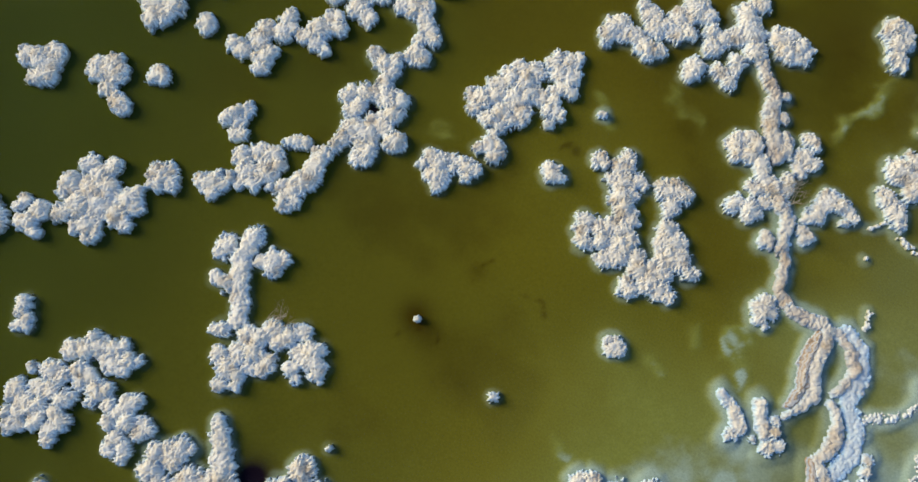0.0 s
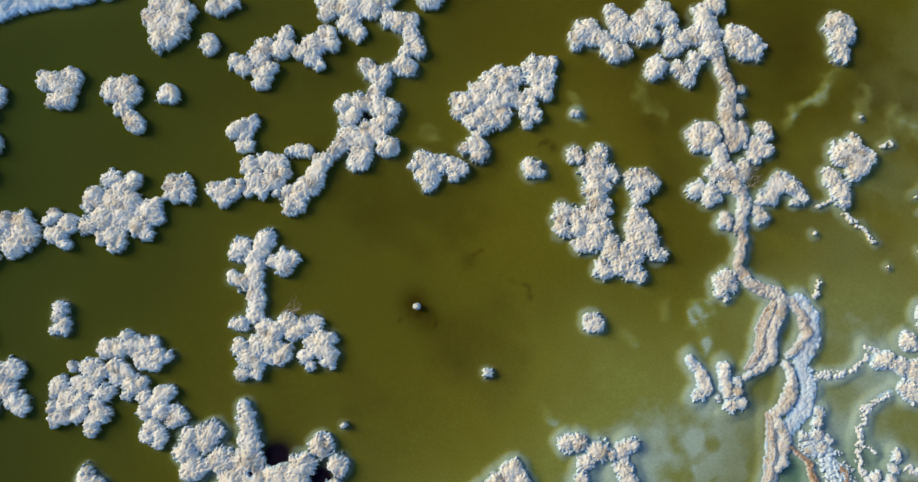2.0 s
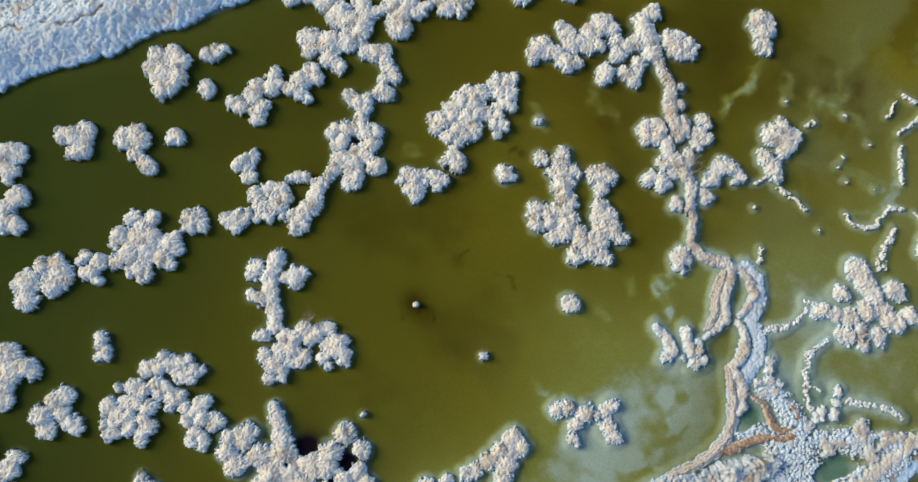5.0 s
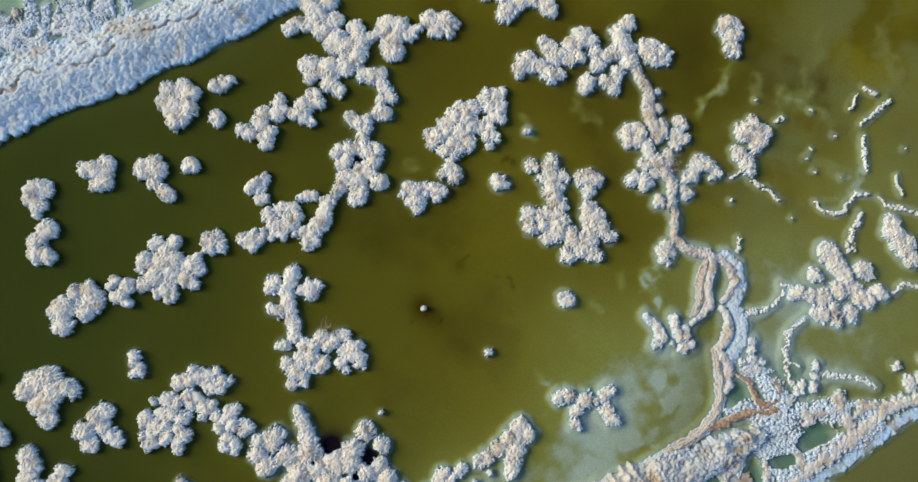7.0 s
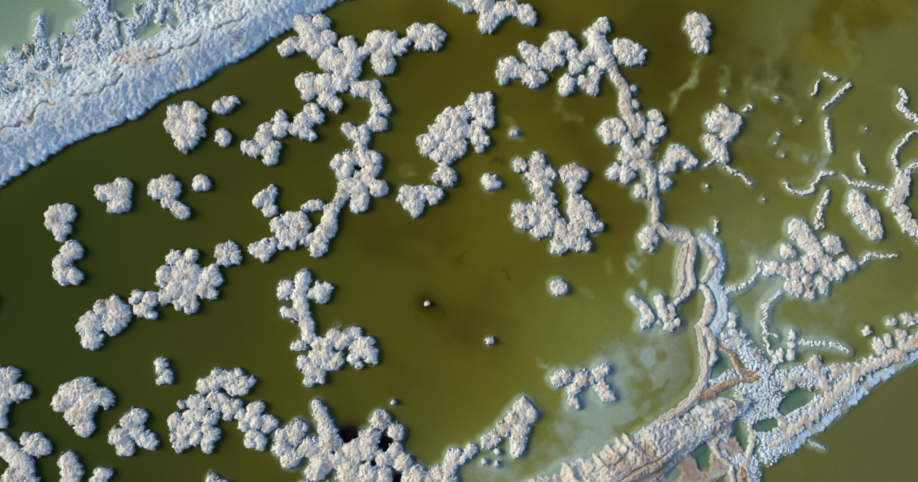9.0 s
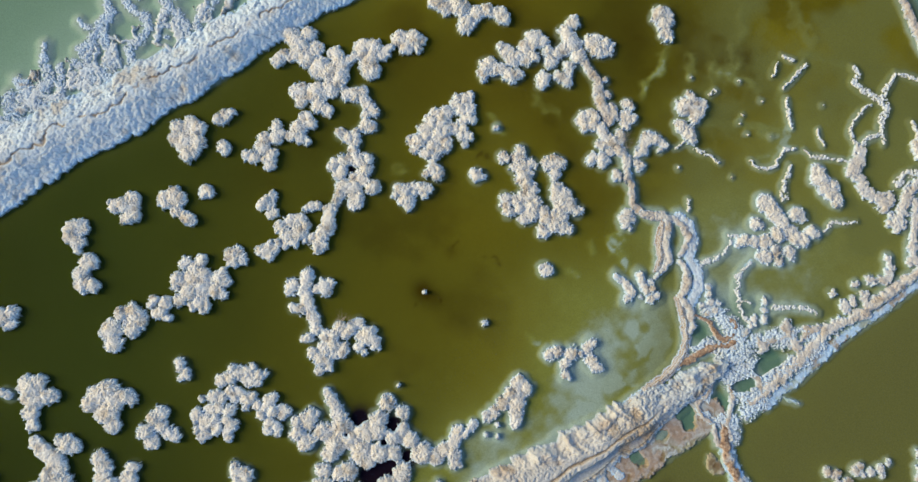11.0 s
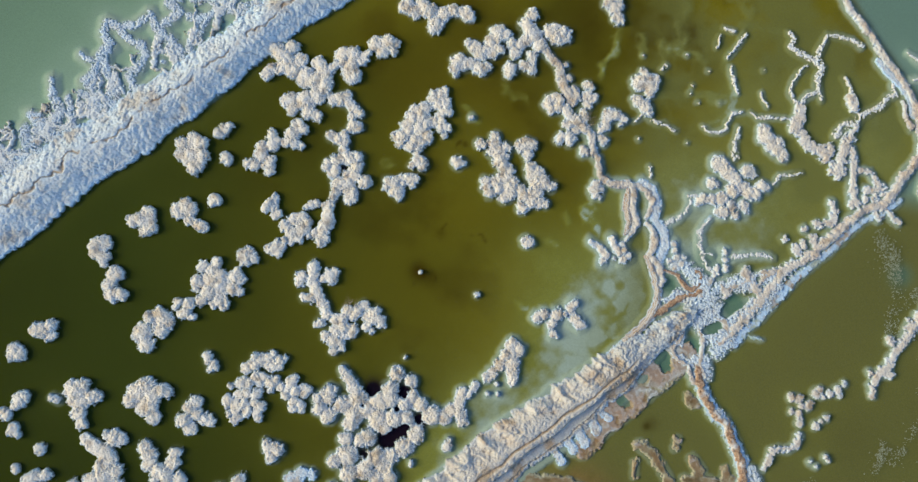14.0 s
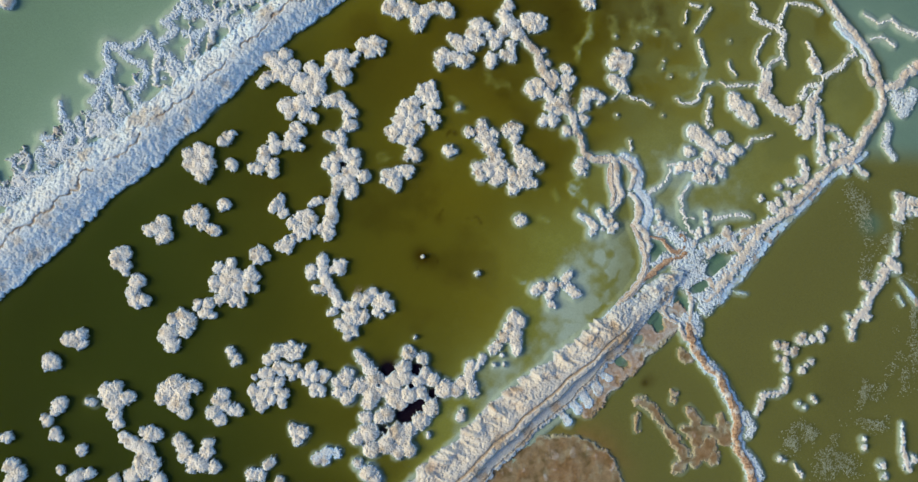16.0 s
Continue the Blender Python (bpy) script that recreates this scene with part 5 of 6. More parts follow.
salt("mud_shelf", "flat brown mud shelf with a pale salt rim", "b", 0.2, [[(13.94, -7.51, 0.28), (14.69, -8.00, 0.31), (15.25, -8.49, 0.28), (16.02, -9.50, 0.28), (16.59, -10.17, 0.32), (16.98, -10.84, 0.46)], [(17.01, -7.88, 0.28), (17.59, -8.55, 0.35), (17.64, -9.60, 0.46)], [(18.89, -9.37, 0.42), (19.82, -9.67, 0.28)], [(17.86, -10.46, 0.56)], [(16.65, -11.38, 0.45)], [(18.60, -10.77, 0.42)], [(16.79, -9.11, 0.28), (17.63, -9.42, 0.35)], [(19.41, -8.82, 0.28), (19.63, -9.51, 0.32)], [(17.79, -9.07, 0.42), (19.26, -9.35, 0.35), (19.82, -9.67, 0.28)], [(18.04, -10.45, 0.46), (18.45, -9.91, 0.42), (17.53, -10.99, 0.35)], [(19.02, -8.31, 0.25), (19.06, -9.01, 0.28)]])
salt("mud_shelf", "small drowned brown mud patch with pale rim", "b", 0.2, [[(16.07, -6.99, 0.21)], [(15.98, -7.45, 0.21)]])
salt("mud_shelf", "small drowned brown mud patch with pale rim", "b", 0.2, [[(13.82, -8.56, 0.21), (13.89, -9.25, 0.17)]])
salt("mud_shelf", "small drowned brown mud patch with pale rim", "b", 0.2, [[(16.68, -4.75, 0.35)], [(16.41, -4.52, 0.25)]])
salt("mud_apron", "scalloped tan salt apron below the bank", "a", 0.2, [[(15.65, -2.35, 0.92), (14.11, -3.84, 0.95), (12.76, -5.31, 0.94), (11.41, -6.77, 0.84), (10.78, -8.18, 0.56)]], holes=[[(14.58, -2.59, 0.35), (14.90, -3.10, 0.25)], [(12.57, -5.15, 0.24), (12.94, -5.47, 0.24)], [(13.65, -3.94, 0.21)]])
salt("mud_flat", "broad drowned tan mud flat at the bank's foot", "b", 0.1, [[(2.31, -13.59, 1.25), (3.89, -12.47, 0.90), (5.56, -11.38, 0.76), (7.26, -10.62, 0.62), (9.00, -10.37, 0.55), (10.78, -10.63, 0.69), (12.06, -11.44, 0.69), (12.49, -12.80, 0.90)], [(5.34, -13.61, 1.73), (7.37, -12.50, 1.38), (9.50, -13.10, 1.73), (11.26, -13.02, 1.38)], [(3.99, -13.67, 1.38), (5.66, -12.65, 1.25), (7.35, -11.82, 1.25), (9.09, -11.57, 1.18), (10.87, -11.84, 1.18)]])
salt("salt_ridge", "tan salt ridge branching from the bank", "r", 0.6, [[(28.48, 12.62, 0.27), (29.42, 12.88, 0.27), (29.70, 13.56, 0.27), (30.60, 14.19, 0.30)]])
salt("salt_string", "low string of salt lumps in teal water", "s", 0.7, [[(26.97, 17.14, 0.07), (27.94, 16.56, 0.09), (28.69, 16.99, 0.11), (29.28, 16.49, 0.16), (30.37, 16.10, 0.16)], [(27.41, 15.59, 0.09), (28.16, 15.76, 0.11), (28.94, 15.35, 0.11)]])
salt("salt_shelf", "pale blue drowned salt shelf below the bank", "l", 0.5, [[(29.27, 12.06, 0.44), (29.68, 11.17, 0.33), (30.21, 12.31, 0.33)], [(28.77, 10.18, 0.25), (28.63, 9.08, 0.18), (29.23, 8.28, 0.15)]])
salt("salt_lace", "lacy white salt ridge between milky pools", "l", 1.5, [[(-13.19, 13.91, 0.25), (-12.93, 13.14, 0.25), (-12.13, 13.14, 0.19), (-11.46, 13.12, 0.22), (-10.40, 12.59, 0.25)], [(-13.90, 14.37, 0.22), (-13.35, 13.72, 0.22)], [(-12.05, 14.36, 0.16), (-12.14, 13.31, 0.16)], [(-11.48, 13.47, 0.22), (-9.82, 13.86, 0.30)]])
salt("salt_lace", "lacy white salt ridge with a tan crest", "l", 1.3, [[(-16.40, 12.25, 0.16), (-15.84, 11.44, 0.19), (-14.97, 10.83, 0.22), (-14.26, 10.20, 0.24), (-13.70, 9.38, 0.24), (-13.01, 9.09, 0.22)]])
salt("salt_lace", "lacy white salt ridge between milky pools", "l", 1.5, [[(-12.96, 13.00, 0.16), (-13.47, 12.16, 0.19), (-13.85, 11.43, 0.22), (-14.03, 10.73, 0.19), (-13.58, 10.08, 0.27), (-12.88, 9.62, 0.27)]])
salt("salt_lace", "lacy white salt ridge between milky pools", "l", 1.5, [[(-14.76, 12.57, 0.19), (-15.45, 12.85, 0.22), (-14.84, 13.59, 0.22), (-14.38, 14.15, 0.25), (-14.17, 13.48, 0.25), (-13.33, 13.55, 0.16)], [(-15.54, 11.81, 0.22), (-14.76, 12.57, 0.16), (-13.91, 12.29, 0.19), (-13.42, 12.51, 0.14)]])
salt("salt_lace", "lacy white salt ridge between milky pools", "l", 1.5, [[(-16.39, 12.08, 0.19), (-17.01, 11.52, 0.16), (-17.80, 11.11, 0.22), (-18.48, 11.39, 0.16)], [(-17.61, 10.78, 0.22), (-17.09, 10.48, 0.16), (-16.42, 10.36, 0.19), (-16.22, 9.87, 0.19), (-16.50, 9.16, 0.22), (-16.95, 8.61, 0.22), (-16.57, 7.96, 0.22), (-16.21, 7.47, 0.22)]])
salt("salt_lace", "ragged white salt ridge edging milky water", "l", 1.3, [[(-18.65, 11.38, 0.16), (-18.66, 10.69, 0.19), (-18.21, 10.05, 0.24), (-18.80, 9.15, 0.22), (-18.73, 8.30, 0.27), (-19.20, 7.92, 0.22)], [(-19.64, 9.35, 0.13), (-19.29, 9.11, 0.11), (-18.97, 9.20, 0.11)]])
salt("salt_lace", "lacy white salt ridge between milky pools", "l", 1.5, [[(-18.73, 8.30, 0.32), (-18.84, 7.61, 0.27), (-18.32, 7.14, 0.27), (-17.31, 6.88, 0.24)], [(-17.92, 8.36, 0.22), (-18.29, 8.85, 0.22), (-18.50, 9.51, 0.22)], [(-17.21, 7.74, 0.19), (-17.69, 7.53, 0.19)]])
salt("salt_lace", "curved white salt ridge round a milky pool", "l", 1.3, [[(-14.60, 10.34, 0.16), (-14.44, 9.49, 0.19), (-14.80, 8.61, 0.22), (-15.42, 8.05, 0.27), (-16.04, 7.49, 0.32), (-16.66, 6.93, 0.32)], [(-15.84, 10.07, 0.14), (-15.42, 10.27, 0.14), (-14.94, 10.42, 0.14)], [(-15.27, 9.60, 0.14)]])
salt("salt_lace", "ragged white salt ridge edging milky water", "l", 1.3, [[(-20.98, 7.79, 0.11), (-20.75, 6.96, 0.19), (-20.39, 6.48, 0.21), (-20.19, 5.98, 0.24), (-20.47, 5.46, 0.32)], [(-19.93, 6.85, 0.16), (-19.52, 5.86, 0.19), (-19.37, 5.20, 0.21), (-19.08, 4.37, 0.27)]])
salt("salt_lace", "broad pale salt crust beside the bank", "l", 1.3, [[(-21.78, 5.70, 0.16), (-21.27, 5.40, 0.32), (-20.90, 4.75, 0.37), (-20.07, 4.47, 0.38)], [(-18.81, 5.07, 0.32), (-18.04, 5.63, 0.22), (-17.59, 6.18, 0.27)], [(-19.31, 7.24, 0.16), (-18.81, 7.10, 0.22)], [(-18.77, 6.60, 0.27), (-18.11, 6.65, 0.16)]])
salt("salt_lace", "broad pale salt crust beside the bank", "l", 1.3, [[(-23.28, 4.24, 0.08), (-23.08, 3.75, 0.11), (-22.57, 3.45, 0.16), (-21.92, 3.33, 0.32), (-20.97, 3.57, 0.43)], [(-23.74, 2.03, 0.37), (-22.50, 2.62, 0.37), (-20.64, 3.59, 0.43)], [(-21.88, 4.85, 0.27), (-21.49, 4.03, 0.37)]])
salt("salt_shelf", "pale blue salt plates under the bank track", "w", 0.4, [[(9.61, -7.51, 0.24), (10.22, -8.31, 0.28)], [(10.22, -6.99, 0.24), (10.84, -7.86, 0.31)], [(10.90, -6.40, 0.24), (11.36, -7.07, 0.28)], [(9.06, -8.30, 0.17), (9.70, -9.02, 0.24)], [(11.59, -6.09, 0.17), (12.03, -6.34, 0.21)]])
salt("salt_mound", "small drowned white salt mound near the bank", "c", 0.4, [[(3.22, -8.98, 0.29)], [(3.30, -8.64, 0.16)]])
salt("salt_mound", "tiny white salt knob in milky shallows", "c", 0.3, [[(1.52, -8.91, 0.16)]])
salt("salt_mound", "tiny white salt knob in milky shallows", "c", 0.3, [[(1.41, -10.14, 0.15)]])
salt("salt_mound", "tiny white salt knob in milky shallows", "c", 0.3, [[(5.07, -5.86, 0.13)]])
salt("salt_mound", "tiny white salt knob in milky shallows", "c", 0.3, [[(5.48, -5.29, 0.13)]])
salt("salt_mound", "tiny white salt knob in milky shallows", "c", 0.3, [[(5.68, -5.81, 0.13)]])

# ---- dead twigs sticking out of the crust ----
def twig(x, y, z, angle, length, rng):
    bm = bmesh.new()
    stack = [(Vector((0, 0, 0)), Vector((math.cos(angle), math.sin(angle), 0.45)).normalized(), length, 0.011, 0)]
    while stack:
        at, way, left, r, depth = stack.pop()
        for _ in range(4):
            end = at + way * left / 4
            m = Matrix.Translation((at + end) / 2) @ way.to_track_quat("Z", "Y").to_matrix().to_4x4()
            bmesh.ops.create_cone(bm, segments=5, radius1=r, radius2=r * 0.8, depth=(end - at).length * 1.05, matrix=m)
            at, r = end, r * 0.8
            way = (way + Vector((rng.uniform(-.25, .25), rng.uniform(-.25, .25), rng.uniform(-.1, .12)))).normalized()
            if depth < 2 and rng.random() < 0.55:
                turn = rng.choice((-1, 1)) * rng.uniform(0.4, 0.9)
                stack.append((at, Matrix.Rotation(turn, 3, "Z") @ way, left * 0.5, r * 0.8, depth + 1))
    me = bpy.data.meshes.new("twig")
    bm.to_mesh(me)
    bm.free()
    me.materials.append(WOOD)
    ob = new("twig", me)
    ob.location = (x, y, z)
    return ob


rng = random.Random(4)
BRUSH = [(-3.27, -2.20), (8.26, 10.19), (8.46, 9.81)]
for k, (x, y) in enumerate(BRUSH):
    bush = tagged(new("dead_bush"), "bare grey-brown twigs sticking out of white salt", "dead bush", "", "")
    for n in range(9 if k == 0 else 6):
        ang = radians(95 if k == 0 else 50) + rng.uniform(-0.9, 0.9)
        ob = twig(x + rng.uniform(-.25, .25), y + rng.uniform(-.12, .12), 0.25, ang, rng.uniform(0.35, 0.7), rng)
        ob.parent = bush

# ---- lake bed and brine ----
def axis(lo, hi, step, far):
    mid = np.arange(lo, hi, step)
    grow = np.cumsum(step * 1.35 ** np.arange(1, 29))
    grow = grow[grow < far]
    return np.concatenate([lo - grow[::-1], mid, mid[-1] + grow])


def side_of(line, X, Y):
    """Signed distance from a bank's line, positive on its left."""
    best, out = np.full(X.shape, 1e9), np.zeros(X.shape)
    for a, b in zip(line, line[1:]):
        dx, dy = b[0] - a[0], b[1] - a[1]
        k = np.clip(((X - a[0]) * dx + (Y - a[1]) * dy) / (dx * dx + dy * dy), 0, 1)
        d = np.hypot(X - a[0] - k * dx, Y - a[1] - k * dy)
        s = np.where(dx * (Y - a[1]) - dy * (X - a[0]) > 0, d, -d)
        out = np.where(d < best, s, out)
        best = np.minimum(best, d)
    return out


PALE = [(10.5, 1.2, 2.64, 0.62), (12.2, 2.4, 1.41, 0.5), (10.6, 5.8, 1.59, 0.4), (15.3, 6.2, 3.03, 0.5), (19.0, 6.1, 2.87, 0.45), (14.1, 7.9, 2.14, 0.4), (9.8, -2.0, 2.46, 0.65), (8.0, -4.9, 2.09, 0.75), (5.7, -7.8, 2.26, 0.75), (2.7, -9.6, 1.90, 0.7), (15.8, 3.3, 2.13, 0.5), (25.9, 10.6, 2.00, 0.6), (25.8, 13.1, 1.82, 0.45)] + [(20.7, 8.7, 2.16, 0.35), (18.2, 14.0, 2.88, 0.28), (16.9, 11.7, 2.51, 0.32), (21.6, 13.9, 2.53, 0.30), (24.3, 13.6, 2.4, 0.28), (13.1, -0.4, 1.41, 0.5), (2.8, -5.9, 3.46, 0.12), (1.8, -12.4, 1.37, 0.5), (4.6, -6.5, 1.73, 0.3), (23.4, 7.1, 1.80, 0.45), (19.4, 4.3, 2.15, 0.4), (7.8, -0.7, 3.15, 0.38), (7.2, 2.1, 2.46, 0.2)]
DARK = [(-1.2, -6.5, 0.55, 1.5), (0.5, -6.4, 0.48, 1.5), (0.2, -7.4, 0.34, 1.5), (1.6, -7.8, 0.48, 1.5), (-1.7, -7.4, 0.27, 1.5), (0.8, -8.3, 0.48, 1.5), (0.4, -8.7, 0.52, 1.5), (-0.1, -9.1, 0.55, 1.5), (-1.2, -10.0, 0.48, 1.0), (-4.6, 5.4, 0.31, 1.0)]
VEINS = [[(13.52, 19.13, 0.04), (13.16, 18.54, 0.06), (13.26, 18.07, 0.06), (13.65, 17.75, 0.06), (13.63, 17.35, 0.06), (13.12, 16.72, 0.07), (13.19, 16.09, 0.06), (13.29, 15.47, 0.07), (12.93, 15.05, 0.07)], [(13.39, 15.00, 0.09), (14.27, 15.07, 0.09), (14.79, 14.88, 0.12)], [(9.58, 15.63, 0.06), (9.69, 14.85, 0.06), (9.52, 14.16, 0.07), (9.03, 13.48, 0.07), (8.91, 13.03, 0.06)], [(12.31, 15.53, 0.06), (12.53, 14.94, 0.09), (12.47, 14.18, 0.09)], [(11.07, 15.53, 0.04), (11.11, 14.90, 0.06), (11.27, 14.45, 0.06)]] + [[(15.60, 19.58, 0.12), (15.80, 18.91, 0.12), (16.70, 18.65, 0.12), (17.22, 17.97, 0.12), (17.32, 17.17, 0.09), (18.05, 17.10, 0.06)], [(17.07, 17.11, 0.12), (16.97, 16.33, 0.12), (16.43, 15.47, 0.12)], [(16.34, 15.13, 0.12), (16.53, 14.20, 0.12), (16.96, 12.87, 0.15), (17.00, 11.91, 0.15), (15.73, 11.11, 0.12)], [(14.32, 12.99, 0.09), (15.08, 12.70, 0.12), (16.39, 12.56, 0.12)], [(18.64, 17.03, 0.09), (19.68, 17.04, 0.12), (19.91, 16.22, 0.12), (20.83, 16.13, 0.12)]] + [[(11.49, 2.26, 0.14), (12.17, 1.67, 0.17), (12.46, 0.98, 0.21), (12.68, 0.29, 0.21), (12.44, -0.61, 0.17), (11.86, -1.17, 0.21), (10.65, -1.94, 0.28)], [(11.22, 0.62, 0.17), (11.60, 0.29, 0.17)], [(9.37, 5.09, 0.21), (9.75, 4.69, 0.21), (10.03, 4.18, 0.10)], [(9.45, -2.71, 0.21), (9.82, -3.04, 0.21), (9.32, -3.59, 0.21)], [(12.60, 15.29, 0.14), (13.16, 15.16, 0.17), (13.58, 16.10, 0.14)], [(12.46, 12.39, 0.14), (13.49, 12.30, 0.14), (14.37, 12.91, 0.10)]]
THREADS = [[(1.30, 2.85, 0.02), (1.39, 2.33, 0.02)], [(2.66, 2.75, 0.02), (3.37, 2.65, 0.02), (4.01, 2.56, 0.02)], [(0.09, 0.03, 0.04), (0.54, 0.10, 0.04), (1.04, 0.09, 0.04), (1.35, 0.02, 0.02)], [(0.08, -0.56, 0.02), (0.38, -0.07, 0.04)], [(1.70, 7.68, 0.02), (2.00, 7.75, 0.02)]]
STREAKS = VEINS + [[(9.12, 5.18, 0.11), (9.66, 4.65, 0.13), (10.13, 4.09, 0.11)], [(7.98, 4.68, 0.06), (8.31, 4.34, 0.07)], [(7.36, 3.31, 0.04), (7.75, 2.91, 0.07)], [(6.29, -0.62, 0.07), (6.74, -0.85, 0.07)], [(8.93, 13.27, 0.08), (9.45, 14.22, 0.08), (9.59, 15.05, 0.08)], [(1.56, 9.70, 0.10), (2.41, 9.01, 0.06)], [(-2.48, 6.15, 0.08), (-1.99, 6.10, 0.06)], [(3.70, 11.55, 0.06), (3.73, 11.08, 0.06), (4.85, 10.68, 0.06)], [(12.65, 1.35, 0.18), (12.65, -0.07, 0.14)], [(10.88, 0.88, 0.21)], [(12.58, -0.78, 0.14), (12.91, -0.05, 0.11)], [(9.81, -2.35, 0.18), (10.40, -3.37, 0.14)], [(8.35, -4.88, 0.14), (8.08, -6.28, 0.14)], [(11.65, -0.13, 0.11), (12.31, 0.97, 0.11)]]
BROWN = [(14.3, 16.4, 0.88, 0.5), (18.8, 14.8, 1.11, 0.4), (13.2, 12.7, 0.88, 0.5), (10.6, 17.2, 1.47, 0.4), (8.3, 15.9, 1.17, 0.4), (19.4, 12.5, 0.88, 0.35), (14.2, -6.5, 0.24, 0.7), (24.1, 15.5, 1.04, 0.35), (19.1, 14.7, 0.87, 0.35), (13.3, 16.1, 0.87, 0.5), (25.8, -5.7, 2.08, 0.12), (1.7, 12.3, 3.86, 0.45), (3.4, 13.8, 2.11, 0.3), (-3.1, 10.8, 2.09, 0.2)] + [(6.0, 10.5, 2.12, 0.25), (0.3, 0.3, 0.49, 1.0), (0.9, -0.1, 0.49, 0.4), (1.2, 2.6, 0.31, 0.5), (2.0, -0.7, 0.62, 0.25), (2.8, -1.0, 0.49, 0.25), (12.2, 15.7, 1.79, 0.5), (14.9, 14.4, 1.43, 0.5), (14.0, 10.0, 1.25, 0.4), (14.5, -6.3, 0.42, 0.4), (9.4, -11.4, 1.22, 0.35), (8.1, -12.2, 0.87, 0.3), (9.7, -11.1, 0.24, 0.6), (8.7, -11.2, 0.21, 0.5)]
TAN = [(8.7, -11.1, 2.42, 1.0), (6.6, -11.8, 2.08, 1.0), (11.2, -11.7, 1.90, 1.0), (5.3, -13.3, 2.08, 1.0), (9.5, -13.4, 2.77, 1.0)]
RED = [(10.0, -10.6, 0.21, 0.9), (10.2, -10.2, 0.17, 0.7), (9.9, -11.1, 0.21, 0.6), (8.7, -11.0, 0.17, 0.6), (9.1, -10.9, 0.14, 0.5)]
TEAL = [(18.3, 0.9, 0.48, 1.0), (17.3, -0.4, 0.35, 1.0), (16.1, -1.7, 0.45, 1.0), (14.3, 1.7, 0.38, 0.8), (14.3, -3.3, 0.42, 0.7), (14.8, -2.9, 0.35, 0.6), (12.2, -5.6, 0.35, 0.7), (15.2, -2.7, 0.28, 0.6), (14.7, -2.4, 0.92, 0.9), (16.3, -1.8, 0.50, 1.0), (17.3, -0.5, 0.50, 1.0), (18.3, 1.0, 0.64, 1.0), (21.0, 3.0, 0.43, 1.0), (14.5, 1.5, 0.50, 0.8), (16.4, 3.2, 0.78, 0.6), (12.6, -5.2, 0.42, 0.8), (28.0, 4.1, 0.65, 0.5)]


def spots(marks, X, Y, wob):
    out = np.zeros(X.shape)
    for x, y, r, k in marks:
        out = out + k * np.exp(-(((X - x) ** 2 + (Y - y) ** 2) / r ** 2) * wob)
    return out


